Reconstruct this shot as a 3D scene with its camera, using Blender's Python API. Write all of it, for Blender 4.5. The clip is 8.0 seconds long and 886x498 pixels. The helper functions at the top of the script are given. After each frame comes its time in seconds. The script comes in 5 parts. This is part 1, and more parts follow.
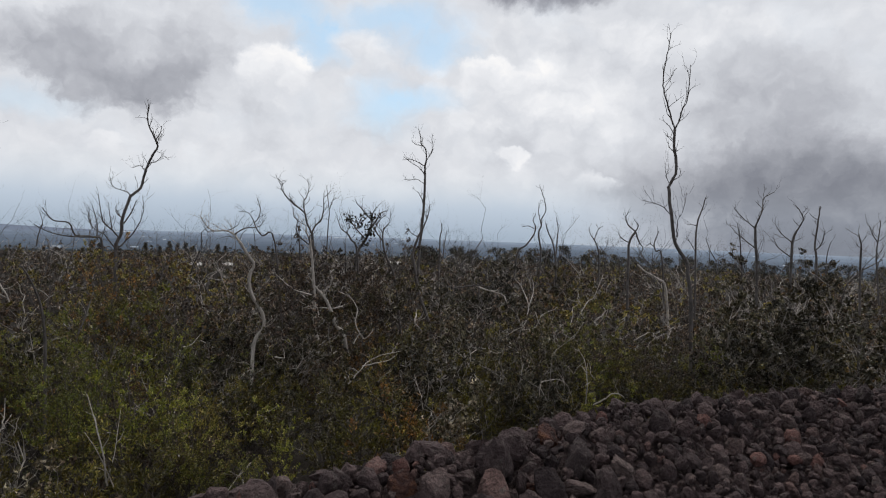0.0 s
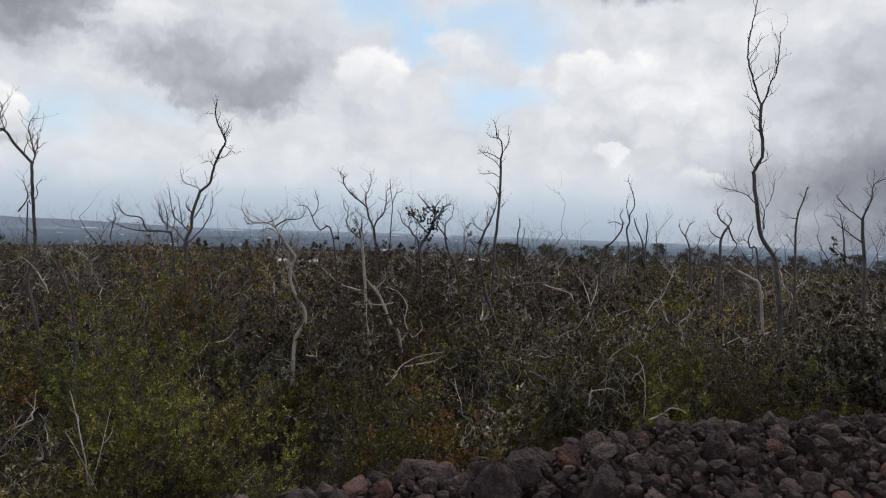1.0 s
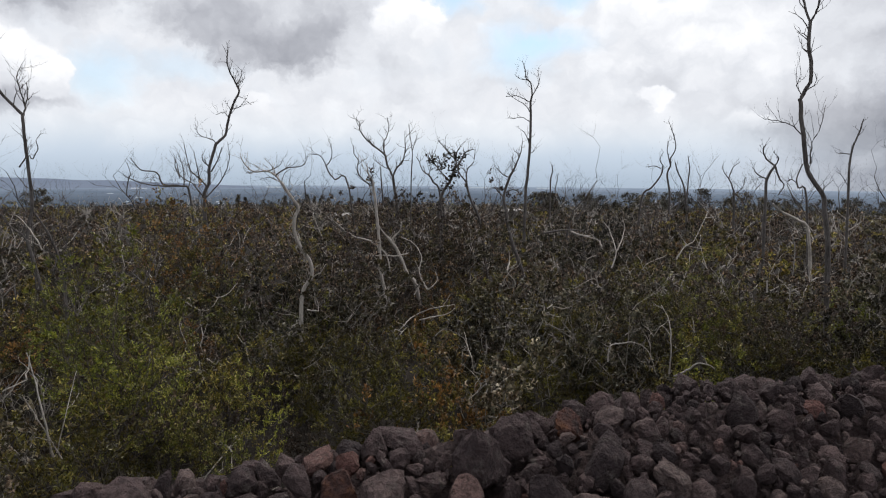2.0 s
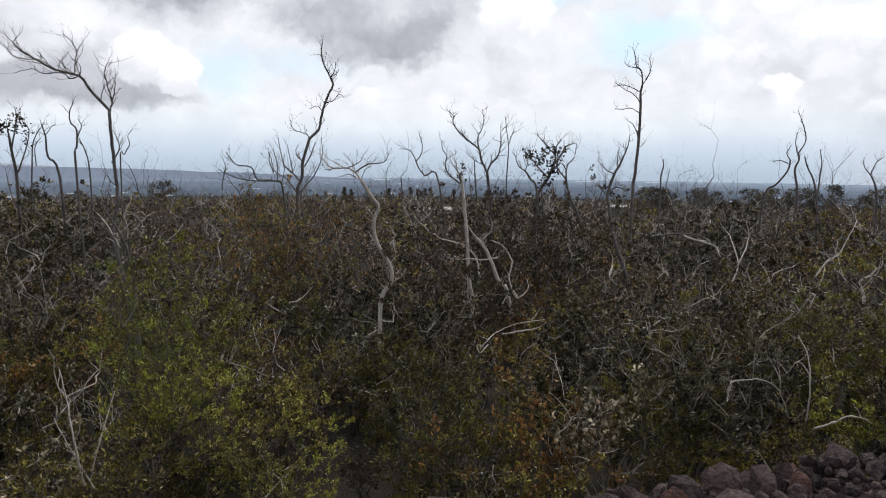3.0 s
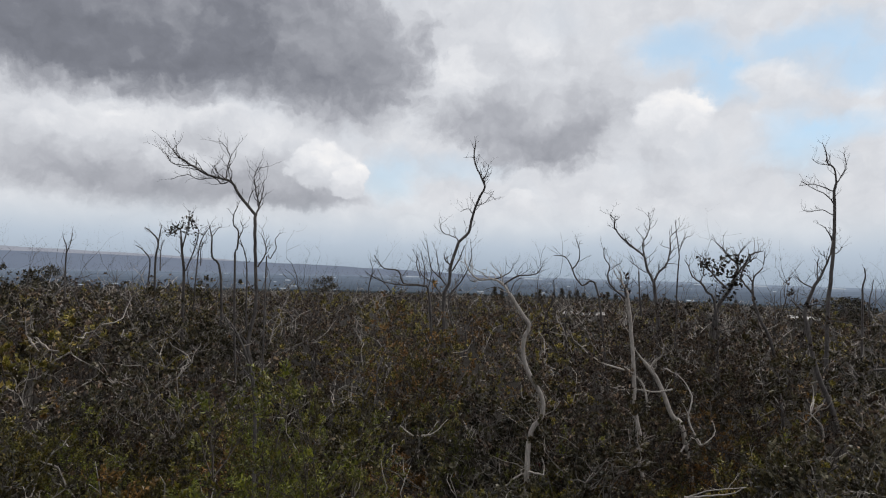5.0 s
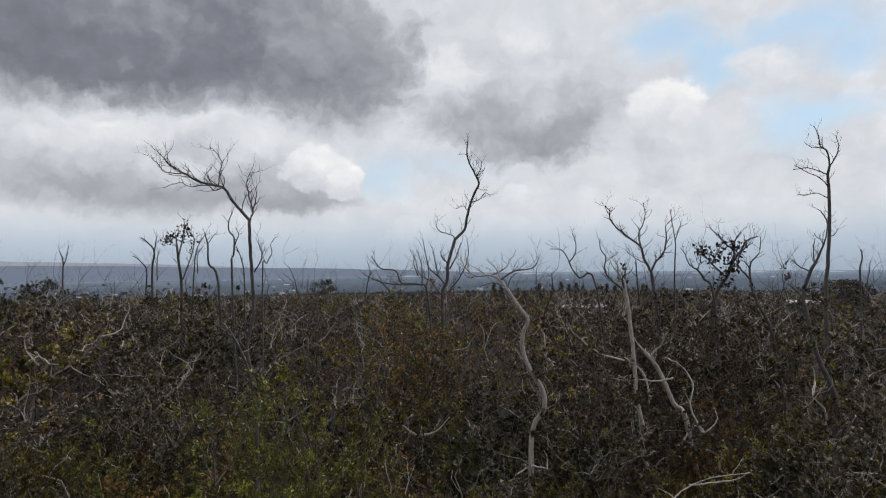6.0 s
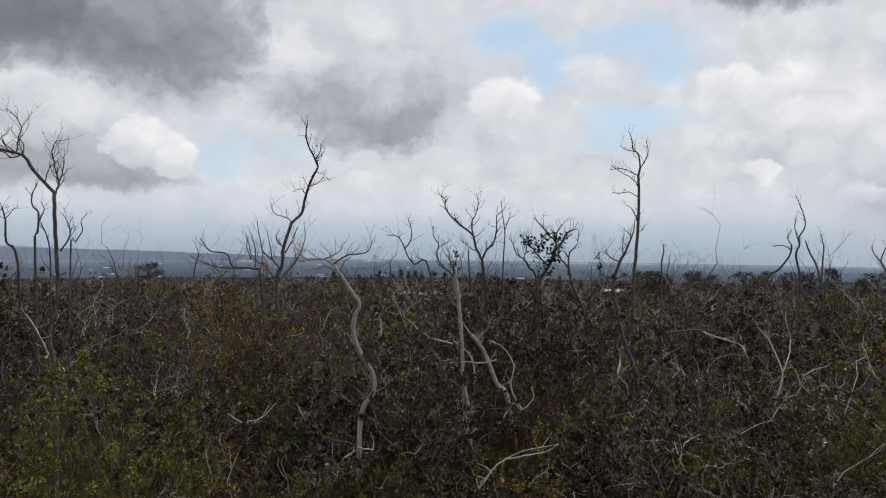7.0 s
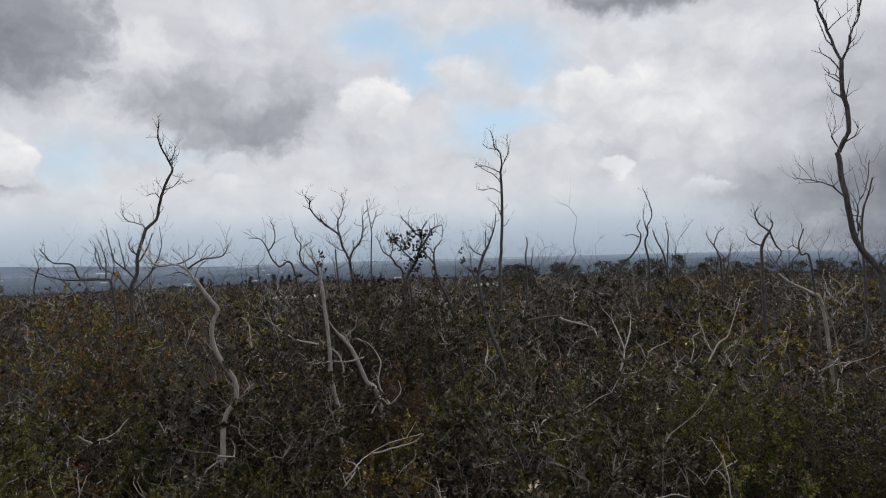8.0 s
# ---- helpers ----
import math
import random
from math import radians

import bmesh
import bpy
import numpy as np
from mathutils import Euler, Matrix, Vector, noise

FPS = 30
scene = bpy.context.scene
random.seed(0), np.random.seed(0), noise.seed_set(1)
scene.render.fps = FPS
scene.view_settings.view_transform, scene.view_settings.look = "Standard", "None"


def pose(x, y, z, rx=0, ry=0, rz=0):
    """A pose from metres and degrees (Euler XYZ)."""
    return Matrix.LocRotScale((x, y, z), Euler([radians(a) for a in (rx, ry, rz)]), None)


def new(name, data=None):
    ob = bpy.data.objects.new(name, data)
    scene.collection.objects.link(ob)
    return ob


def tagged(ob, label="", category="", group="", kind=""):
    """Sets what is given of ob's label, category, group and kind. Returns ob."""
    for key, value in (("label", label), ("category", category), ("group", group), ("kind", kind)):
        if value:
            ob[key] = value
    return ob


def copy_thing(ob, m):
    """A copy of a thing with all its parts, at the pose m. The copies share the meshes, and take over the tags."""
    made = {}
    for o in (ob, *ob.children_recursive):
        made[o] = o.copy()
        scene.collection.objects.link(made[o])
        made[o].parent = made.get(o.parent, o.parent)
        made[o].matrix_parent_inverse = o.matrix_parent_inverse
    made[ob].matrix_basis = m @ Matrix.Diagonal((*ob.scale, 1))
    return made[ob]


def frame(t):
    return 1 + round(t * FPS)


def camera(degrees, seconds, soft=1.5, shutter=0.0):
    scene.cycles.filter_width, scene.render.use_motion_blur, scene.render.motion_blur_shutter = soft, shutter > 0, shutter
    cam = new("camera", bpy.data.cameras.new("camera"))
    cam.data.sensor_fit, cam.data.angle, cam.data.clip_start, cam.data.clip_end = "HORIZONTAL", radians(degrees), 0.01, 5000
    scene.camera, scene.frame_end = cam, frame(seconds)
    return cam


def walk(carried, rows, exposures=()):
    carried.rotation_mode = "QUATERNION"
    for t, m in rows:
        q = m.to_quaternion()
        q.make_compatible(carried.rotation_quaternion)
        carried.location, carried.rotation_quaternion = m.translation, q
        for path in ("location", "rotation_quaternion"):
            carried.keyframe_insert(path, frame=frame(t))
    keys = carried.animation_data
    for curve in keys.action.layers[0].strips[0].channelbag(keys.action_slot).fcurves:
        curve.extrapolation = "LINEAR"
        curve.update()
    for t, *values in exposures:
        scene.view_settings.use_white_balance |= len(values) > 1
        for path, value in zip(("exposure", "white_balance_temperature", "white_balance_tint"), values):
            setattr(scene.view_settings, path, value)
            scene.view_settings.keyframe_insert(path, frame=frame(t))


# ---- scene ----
cam = camera(68.0, 8.0, soft=1.1)
PATH = [
    (0, -0, 0, 2.6, 88.15, -2.05, 0.05),
    (0.5, 0.434, 0.463, 2.532, 90.01, -3.28, 1.99),
    (1, 0.723, 0.887, 2.515, 87.72, -1.94, 8.3),
    (1.2, 0.805, 1.03, 2.478, 87.72, -3.73, 17.41),
    (2.3, 1.103, 1.92, 2.393, 82.62, 0.27, 10.48),
    (2.5, 1.11, 2.103, 2.392, 83.76, -0.04, 14.1),
    (3, 1.016, 2.638, 2.459, 82.82, -0.58, 20.79),
    (3.5, 0.822, 3.207, 2.516, 85.45, 0.83, 22.6),
    (4, 0.721, 3.616, 2.564, 88.75, 0.22, 32.15),
    (4.5, 0.511, 3.759, 2.603, 89.61, -0.1, 29.79),
    (5, 0.432, 3.793, 2.615, 91.19, -1.56, 33.89),
    (5.2, 0.413, 3.801, 2.617, 90.91, -0.1, 33.63),
    (6.3, 0.476, 3.828, 2.6, 91.09, 1.04, 33.45),
    (6.5, 0.495, 3.837, 2.593, 90.28, 0.03, 30.5),
    (7, 0.547, 3.853, 2.577, 89.91, -0.67, 20),
    (7.5, 0.645, 3.828, 2.567, 90.35, 0.19, 14.54),
    (8, 0.758, 3.8, 2.541, 89.82, 1.67, 9.21),
]
walk(cam, [(t, pose(x, y, z, rx, ry, rz)) for t, x, y, z, rx, ry, rz in PATH],
     exposures=[(0.0, 0.0), (1.2, 0.0), (2.3, 0.29), (3.0, 0.32), (3.5, 0.12), (4.0, 0.0), (5.0, -0.06), (6.5, -0.07), (8.0, -0.13)])

# ---------------------------------------------------------------- world and light
SKY = 1.0
SUN_ELEVATION, SUN_TURN = 56.0, 12.0       # height, and bearing to the right of straight ahead

world = bpy.data.worlds.new("overcast_sky")
scene.world = world
world.use_nodes = True


class Nodes:
    """Short hand for building node trees."""

    def __init__(self, tree):
        self.tree = tree
        self.tree.nodes.clear()

    def add(self, kind, **props):
        n = self.tree.nodes.new(kind)
        for key, value in props.items():
            setattr(n, key, value)
        return n

    def put(self, socket, value):
        if isinstance(value, bpy.types.NodeSocket):
            self.tree.links.new(value, socket)
        else:
            socket.default_value = value

    def math(self, op, a, b=0.0, c=0.0, clamp=False):
        n = self.add("ShaderNodeMath", operation=op, use_clamp=clamp)
        for s, v in zip(n.inputs, (a, b, c)):
            self.put(s, v)
        return n.outputs[0]

    def vec(self, op, a, b=(0, 0, 0)):
        n = self.add("ShaderNodeVectorMath", operation=op)
        self.put(n.inputs[0], a)
        if op == "SCALE":
            self.put(n.inputs["Scale"], b)
        else:
            self.put(n.inputs[1], b)
        return n.outputs["Value"] if op in ("LENGTH", "DOT_PRODUCT") else n.outputs[0]

    def noise(self, vector, scale, detail=4.0, rough=0.55):
        n = self.add("ShaderNodeTexNoise")
        self.put(n.inputs["Vector"], vector)
        n.inputs["Scale"].default_value = scale
        n.inputs["Detail"].default_value = detail
        n.inputs["Roughness"].default_value = rough
        return n

    def span(self, value, a, b, lo=0.0, hi=1.0, smooth=True):
        n = self.add("ShaderNodeMapRange")
        n.interpolation_type = "SMOOTHSTEP" if smooth else "LINEAR"
        for s, v in zip(n.inputs, (value, a, b, lo, hi)):
            self.put(s, v)
        return n.outputs[0]

    def mix(self, fac, a, b, blend="MIX"):
        n = self.add("ShaderNodeMix", data_type="RGBA", blend_type=blend)
        self.put(n.inputs[0], fac)
        for s, v in ((n.inputs[6], a), (n.inputs[7], b)):
            self.put(s, (*v, 1) if isinstance(v, tuple) and len(v) == 3 else v)
        return n.outputs[2]

    def ramp(self, fac, stops):
        n = self.add("ShaderNodeValToRGB")
        self.put(n.inputs[0], fac)
        els = n.color_ramp.elements
        while len(els) < len(stops):
            els.new(0.5)
        for e, (p, c) in zip(els, stops):
            e.position, e.color = p, (*c, 1)
        return n.outputs[0]


# Clouds from the farthest layer to the nearest: bearing to the right and height in degrees, half width, half height,
# softness of the rim, brightness at the crown and at the base, density.
CLOUDS = [
    (10.0, 10.0, 12.0, 5.6, 0.5, 0.96, 0.80, 0.9),
    (19.5, 14.5, 7.0, 3.0, 0.45, 0.95, 0.80, 0.9),
    (26.0, 11.0, 9.0, 4.2, 0.5, 0.72, 0.58, 0.85),
    (3.6, 13.3, 3.2, 1.5, 0.22, 1.0, 0.86, 1.0),
    (8.2, 9.6, 4.2, 2.6, 0.3, 1.0, 0.86, 0.9),
    (19.0, 4.2, 7.5, 3.0, 0.5, 0.64, 0.4, 0.88),
    (12.4, 4.2, 1.9, 1.1, 0.3, 0.92, 0.78, 0.8),
    (6.0, 6.3, 1.8, 1.1, 0.16, 1.02, 0.92, 1.0),
    (28.4, 4.6, 9.0, 3.6, 0.5, 0.46, 0.26, 0.97),
    (33.0, 0.2, 19.0, 3.8, 0.55, 0.36, 0.28, 0.94),
    (7.5, 20.8, 7.5, 2.6, 0.3, 0.6, 0.42, 1.0),
    (-7.9, 15.0, 2.4, 1.4, 0.4, 0.95, 0.82, 0.8),
    (-26.6, 13.8, 10.8, 6.0, 0.2, 0.83, 0.53, 1.0),
    (-16.2, 10.2, 4.4, 2.2, 0.4, 0.88, 0.74, 0.9),
    (-33.4, 15.9, 3.0, 2.4, 0.7, 1.02, 0.9, 0.9),
    (-37.2, 15.6, 3.0, 1.8, 0.6, 0.92, 0.8, 0.7),
    (-14.6, 12.4, 3.2, 2.6, 0.24, 1.0, 0.8, 1.0),
    (-27.3, 6.0, 1.4, 0.8, 0.3, 0.94, 0.84, 0.7),
    (-57.0, 8.0, 16.0, 4.4, 0.3, 0.9, 0.5, 1.0),
    (-60.6, 10.9, 2.2, 1.5, 0.4, 0.98, 0.82, 0.8),
    (-53.4, 10.6, 3.4, 1.9, 0.4, 0.96, 0.78, 0.8),
    (-56.0, 7.6, 4.5, 1.2, 0.5, 0.95, 0.82, 0.6),
    (-47.4, 5.3, 6.8, 1.1, 0.4, 0.62, 0.5, 0.9),
    (-44.6, 8.1, 3.4, 2.5, 0.13, 0.98, 0.8, 1.0),
    (-42.2, 7.0, 1.9, 1.9, 0.14, 0.98, 0.76, 1.0),
    (-59.0, 18.4, 24.0, 6.8, 0.32, 0.41, 0.33, 1.0),
    (-43.5, 16.6, 7.5, 5.2, 0.45, 0.52, 0.38, 0.9),
]
# Gaps of blue behind them: bearing, height, half width, half height, softness, depth of the blue.
GAPS = [
    (-14.5, 17.8, 3.8, 1.9, 0.7, 0.9),
    (-11.0, 15.0, 2.4, 1.9, 0.7, 0.9),
    (-4.6, 17.0, 5.4, 1.7, 0.7, 0.85),
    (-1.2, 14.8, 3.0, 1.4, 0.7, 0.85),
    (-5.8, 9.9, 3.0, 2.4, 0.7, 0.8),
    (-1.6, 11.0, 3.4, 1.2, 0.7, 0.8),
    (-33.1, 8.2, 3.9, 1.1, 0.7, 0.4),
    (-38.8, 7.6, 2.4, 2.2, 0.7, 0.6),
]


def build_sky():
    n = Nodes(world.node_tree)
    way = n.vec("NORMALIZE", n.add("ShaderNodeTexCoord").outputs["Generated"])
    split = n.add("ShaderNodeSeparateXYZ")
    n.put(split.inputs[0], way)
    bearing = n.math("MULTIPLY", n.math("ARCTAN2", split.outputs[0], split.outputs[1]), 57.2958)
    height = n.math("MULTIPLY", n.math("ARCSINE", split.outputs[2]), 57.2958)
    flat = n.add("ShaderNodeCombineXYZ")
    n.put(flat.inputs[0], bearing)
    n.put(flat.inputs[1], height)
    # ragged outlines: the field is bent at three sizes
    big = n.noise(flat.outputs[0], 0.13, 2.0).outputs["Color"]
    small = n.noise(flat.outputs[0], 0.42, 4.0, 0.55).outputs["Color"]
    tiny = n.noise(flat.outputs[0], 1.5, 5.0, 0.6).outputs["Color"]
    half = (0.5, 0.5, 0.5)
    bend = n.vec("ADD", n.vec("SCALE", n.vec("SUBTRACT", big, half), 3.2), n.vec("SCALE", n.vec("SUBTRACT", small, half), 2.6))
    bend = n.vec("ADD", bend, n.vec("SCALE", n.vec("SUBTRACT", tiny, half), 1.0))
    field = n.vec("ADD", flat.outputs[0], n.vec("MULTIPLY", bend, (1.0, 0.8, 0.0)))
    field_split = n.add("ShaderNodeSeparateXYZ")
    n.put(field_split.inputs[0], field)

    def away(az, el, sx, sy):
        return n.vec("LENGTH", n.vec("MULTIPLY", n.vec("SUBTRACT", field, (az, el, 0)), (1 / sx, 1 / sy, 0)))

    billow = n.math("SUBTRACT", n.noise(field, 0.17, 6.0, 0.55).outputs[0], 0.5)
    cell = n.add("ShaderNodeTexVoronoi", feature="SMOOTH_F1")
    n.put(cell.inputs["Vector"], n.vec("MULTIPLY", field, (1.0, 1.35, 1.0)))
    cell.inputs["Scale"].default_value, cell.inputs["Detail"].default_value, cell.inputs["Roughness"].default_value = 0.34, 3.0, 0.5
    cell.inputs["Smoothness"].default_value = 0.5
    puffs = n.math("SUBTRACT", 0.42, cell.outputs["Distance"])
    curl = n.math("SUBTRACT", n.noise(field, 0.6, 6.0, 0.6).outputs[0], 0.5)
    relief = n.math("ADD", n.math("MULTIPLY", billow, 0.26), n.math("ADD", n.math("MULTIPLY", curl, 0.07), n.math("MULTIPLY", puffs, 0.15)))
    lobes = n.math("ADD", n.math("MULTIPLY", puffs, -0.3), n.math("MULTIPLY", curl, 0.36))

    # a thin white sheet with gaps of blue, then cloud over cloud
    blue = n.add("ShaderNodeTexSky", sky_type="NISHITA", sun_disc=False, sun_elevation=radians(SUN_ELEVATION), sun_rotation=radians(SUN_TURN), altitude=700)
    clear = n.vec("ADD", n.vec("SCALE", blue.outputs[0], 0.05), (0.34, 0.48, 0.58))
    gap = 0.0
    for az, el, sx, sy, soft, depth in GAPS:
        gap = n.math("ADD", gap, n.span(n.math("ADD", away(az, el, sx, sy), lobes), 1 + soft, 1 - soft, 0.0, depth))
    gap = n.math("MULTIPLY", n.math("ADD", gap, n.math("MULTIPLY", billow, 0.4), clamp=True), 0.92)
    shade, cover = n.math("ADD", 0.83, n.math("MULTIPLY", relief, 0.7)), gap
    for az, el, sx, sy, soft, crown, base, dense in CLOUDS:
        mask = n.span(n.math("ADD", away(az, el, sx, sy), lobes), 1 + soft, 1 - soft, 0.0, dense)
        tone = n.math("ADD", n.span(field_split.outputs[1], el - 0.95 * sy, el + 0.7 * sy, base, crown), relief)
        blend = n.add("ShaderNodeMix", data_type="FLOAT")
        for slot, value in ((0, mask), (2, shade), (3, tone)):
            n.put(blend.inputs[slot], value)
        shade = blend.outputs[0]
        cover = n.math("MULTIPLY", cover, n.math("SUBTRACT", 1.0, mask))
    cloud = n.ramp(shade, [(0.0, (0.10, 0.108, 0.13)), (0.3, (0.222, 0.233, 0.272)), (0.55, (0.45, 0.464, 0.51)), (0.75, (0.69, 0.71, 0.755)), (0.88, (0.85, 0.86, 0.89)), (1.0, (1.02, 1.0, 0.985))])
    sky = n.mix(cover, cloud, clear)
    # haze over the sea and the plain
    haze = n.ramp(n.span(height, -3.0, 12.0, smooth=False), [(0.0, (0.30, 0.37, 0.46)), (0.16, (0.38, 0.46, 0.56)), (0.3, (0.5, 0.58, 0.68)), (0.5, (0.68, 0.74, 0.8)), (1.0, (0.8, 0.82, 0.85))])
    veil = n.math("MULTIPLY", n.span(n.math("ADD", height, n.math("MULTIPLY", billow, 3.0)), 5.5, 1.2), n.span(bearing, 22.0, 6.0, 0.15, 0.97))
    sky = n.mix(veil, sky, haze)
    # the sun stands ahead behind the clouds; unseen sky behind dimmed, darkening near sides
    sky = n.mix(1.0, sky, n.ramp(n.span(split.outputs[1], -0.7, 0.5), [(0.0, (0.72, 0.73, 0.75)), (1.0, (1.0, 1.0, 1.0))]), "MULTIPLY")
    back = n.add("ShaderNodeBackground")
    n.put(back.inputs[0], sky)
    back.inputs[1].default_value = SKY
    out = n.add("ShaderNodeOutputWorld")
    n.put(out.inputs[0], back.outputs[0])


build_sky()

sun_data = bpy.data.lights.new("sun", "SUN")
sun_data.energy, sun_data.angle, sun_data.color = 1.6, radians(22), (1.0, 0.96, 0.9)
sun = new("sun", sun_data)
sun.matrix_world = pose(0, 0, 30, 0, 0, -SUN_TURN) @ pose(0, 0, 0, -(90 - SUN_ELEVATION), 0, 0)

# ---------------------------------------------------------------- materials
def material(name, build, rough=0.8, bump=0.0, bump_scale=40.0, spec=0.3, light_through=0.0, fixed=False):
    """A procedural material. build(n, place) gives the colour from nodes and the object's own coordinates."""
    m = bpy.data.materials.new(name)
    m.use_nodes = True
    n = Nodes(m.node_tree)
    place = n.add("ShaderNodeNewGeometry").outputs["Position"] if fixed else n.add("ShaderNodeTexCoord").outputs["Object"]
    colour = build(n, place)
    s = n.add("ShaderNodeBsdfPrincipled")
    n.put(s.inputs["Base Color"], colour)
    s.inputs["Roughness"].default_value = rough
    s.inputs["Specular IOR Level"].default_value = spec
    if bump:
        b = n.add("ShaderNodeBump")
        b.inputs["Strength"].default_value = 1.0
        b.inputs["Distance"].default_value = bump
        n.put(b.inputs["Height"], n.noise(place, bump_scale, 8.0, 0.65).outputs[0])
        n.put(s.inputs["Normal"], b.outputs[0])
    last = s.outputs[0]
    if light_through:
        tr = n.add("ShaderNodeBsdfTranslucent")
        n.put(tr.inputs[0], colour)
        mx = n.add("ShaderNodeMixShader")
        mx.inputs[0].default_value = light_through
        n.put(mx.inputs[1], last)
        n.put(mx.inputs[2], tr.outputs[0])
        last = mx.outputs[0]
    n.put(n.add("ShaderNodeOutputMaterial").inputs[0], last)
    return m


def island(n):
    return n.add("ShaderNodeNewGeometry").outputs["Random Per Island"]


def per_object(n):
    return n.add("ShaderNodeObjectInfo").outputs["Random"]


def leaf_material(name, stops, variety=0.35):
    """Leaves whose colour runs through the stops, leaf by leaf and bush by bush."""

    def build(n, place):
        mixed = n.math("ADD", n.math("MULTIPLY", island(n), 1 - variety), n.math("MULTIPLY", per_object(n), variety))
        base = n.ramp(mixed, stops)
        where = n.add("ShaderNodeNewGeometry").outputs["Position"]
        drift = n.noise(where, 0.8, 3.0, 0.6).outputs[0]
        patch = n.span(n.noise(where, 5.5, 2.0).outputs[0], 0.42, 0.6)
        base = n.mix(n.span(drift, 0.4, 0.62), n.mix(1.0, base, (0.8, 0.74, 0.7), "MULTIPLY"), n.mix(1.0, base, (1.75, 1.65, 1.4), "MULTIPLY"))
        return n.mix(patch, base, n.mix(1.0, base, (0.55, 0.46, 0.42), "MULTIPLY"))

    return material(name, build, 0.42, spec=0.4, light_through=0.2)


def bark_material(name, dark, light, stretch=8.0):
    def build(n, place):
        streak = n.noise(n.vec("MULTIPLY", place, (stretch * 3, stretch * 3, stretch * 0.5)), 3.0, 6.0, 0.6).outputs[0]
        blotch = n.noise(place, 2.0, 4.0).outputs[0]
        f = n.math("ADD", n.math("MULTIPLY", streak, 0.6), n.math("MULTIPLY", n.math("ADD", blotch, n.math("MULTIPLY", n.math("SUBTRACT", island(n), 0.5), 0.25)), 0.45))
        return n.ramp(n.span(f, 0.32, 0.75), [(0.0, dark), (0.55, tuple((a + b) / 2 for a, b in zip(dark, light))), (1.0, light)])

    return material(name, build, 0.85, 0.004, 90.0, 0.2)


GREEN_LEAF = leaf_material("green_leaf", [(0.1, (0.02, 0.019, 0.005)), (0.45, (0.075, 0.074, 0.013)), (0.75, (0.17, 0.155, 0.03)), (0.95, (0.42, 0.36, 0.12))])
LIME_LEAF = leaf_material("lime_leaf", [(0.1, (0.04, 0.052, 0.008)), (0.5, (0.125, 0.15, 0.019)), (0.8, (0.27, 0.28, 0.045)), (0.95, (0.52, 0.49, 0.19))])
GREY_LEAF = leaf_material("grey_green_leaf", [(0.1, (0.02, 0.02, 0.013)), (0.5, (0.065, 0.063, 0.04)), (0.8, (0.19, 0.175, 0.13)), (0.95, (0.58, 0.54, 0.46))])
BROWN_LEAF = leaf_material("dull_brown_leaf", [(0.1, (0.014, 0.011, 0.009)), (0.5, (0.045, 0.034, 0.026)), (0.78, (0.105, 0.08, 0.06)), (0.95, (0.36, 0.29, 0.23))])
RUST_LEAF = leaf_material("rust_leaf", [(0.1, (0.04, 0.028, 0.01)), (0.5, (0.13, 0.085, 0.026)), (0.95, (0.4, 0.22, 0.08))])
DARK_LEAF = leaf_material("dark_leaf", [(0.1, (0.013, 0.012, 0.006)), (0.6, (0.042, 0.038, 0.018)), (0.85, (0.1, 0.088, 0.048)), (0.95, (0.32, 0.28, 0.2))])
RED_LEAF = leaf_material("red_leaf", [(0.1, (0.05, 0.012, 0.01)), (0.5, (0.2, 0.03, 0.025)), (0.95, (0.42, 0.09, 0.06))])
DEAD_BARK = bark_material("weathered_grey_bark", (0.035, 0.031, 0.03), (0.19, 0.17, 0.158))
PALE_BARK = bark_material("bleached_bark", (0.2, 0.18, 0.16), (0.62, 0.56, 0.5))
MID_BARK = bark_material("dull_grey_bark", (0.1, 0.088, 0.08), (0.52, 0.47, 0.42))
TWIG_BARK = bark_material("brown_twig_bark", (0.02, 0.017, 0.015), (0.15, 0.125, 0.11))


def soil_colour(n, place):
    f = n.noise(place, 1.3, 6.0, 0.65).outputs[0]
    g = n.noise(place, 14.0, 5.0, 0.7).outputs[0]
    near = n.ramp(n.math("ADD", n.math("MULTIPLY", f, 0.5), n.math("MULTIPLY", g, 0.5)), [(0.25, (0.014, 0.012, 0.011)), (0.5, (0.028, 0.023, 0.019)), (0.75, (0.045, 0.037, 0.027))])
    return near


SOIL = material("dark_cinder_soil", soil_colour, 0.95, 0.05, 6.0, 0.15)


def lava_colour(n, place):
    r = per_object(n)
    k = island(n)
    tone = n.math("FRACT", n.math("ADD", n.math("MULTIPLY", r, 7.31), n.math("MULTIPLY", k, 3.7)))
    grain = n.noise(place, 26.0, 8.0, 0.75).outputs[0]
    pale = n.noise(place, 8.0, 8.0, 0.75).outputs[0]
    base = n.ramp(tone, [(0.0, (0.05, 0.036, 0.037)), (0.45, (0.095, 0.066, 0.065)), (0.8, (0.145, 0.1, 0.096)), (0.93, (0.18, 0.132, 0.122)), (1.0, (0.2, 0.1, 0.085))])
    base = n.mix(n.span(grain, 0.35, 0.62, 0.55, 0.0), base, (0.012, 0.01, 0.011))
    return n.mix(n.span(pale, 0.54, 0.66, 0.0, 0.6), base, (0.17, 0.145, 0.128))


def rust_stone_colour(n, place):
    f = n.noise(place, 9.0, 6.0, 0.7).outputs[0]
    return n.ramp(n.span(f, 0.3, 0.72), [(0.0, (0.04, 0.026, 0.025)), (0.55, (0.1, 0.048, 0.038)), (1.0, (0.19, 0.09, 0.05))])


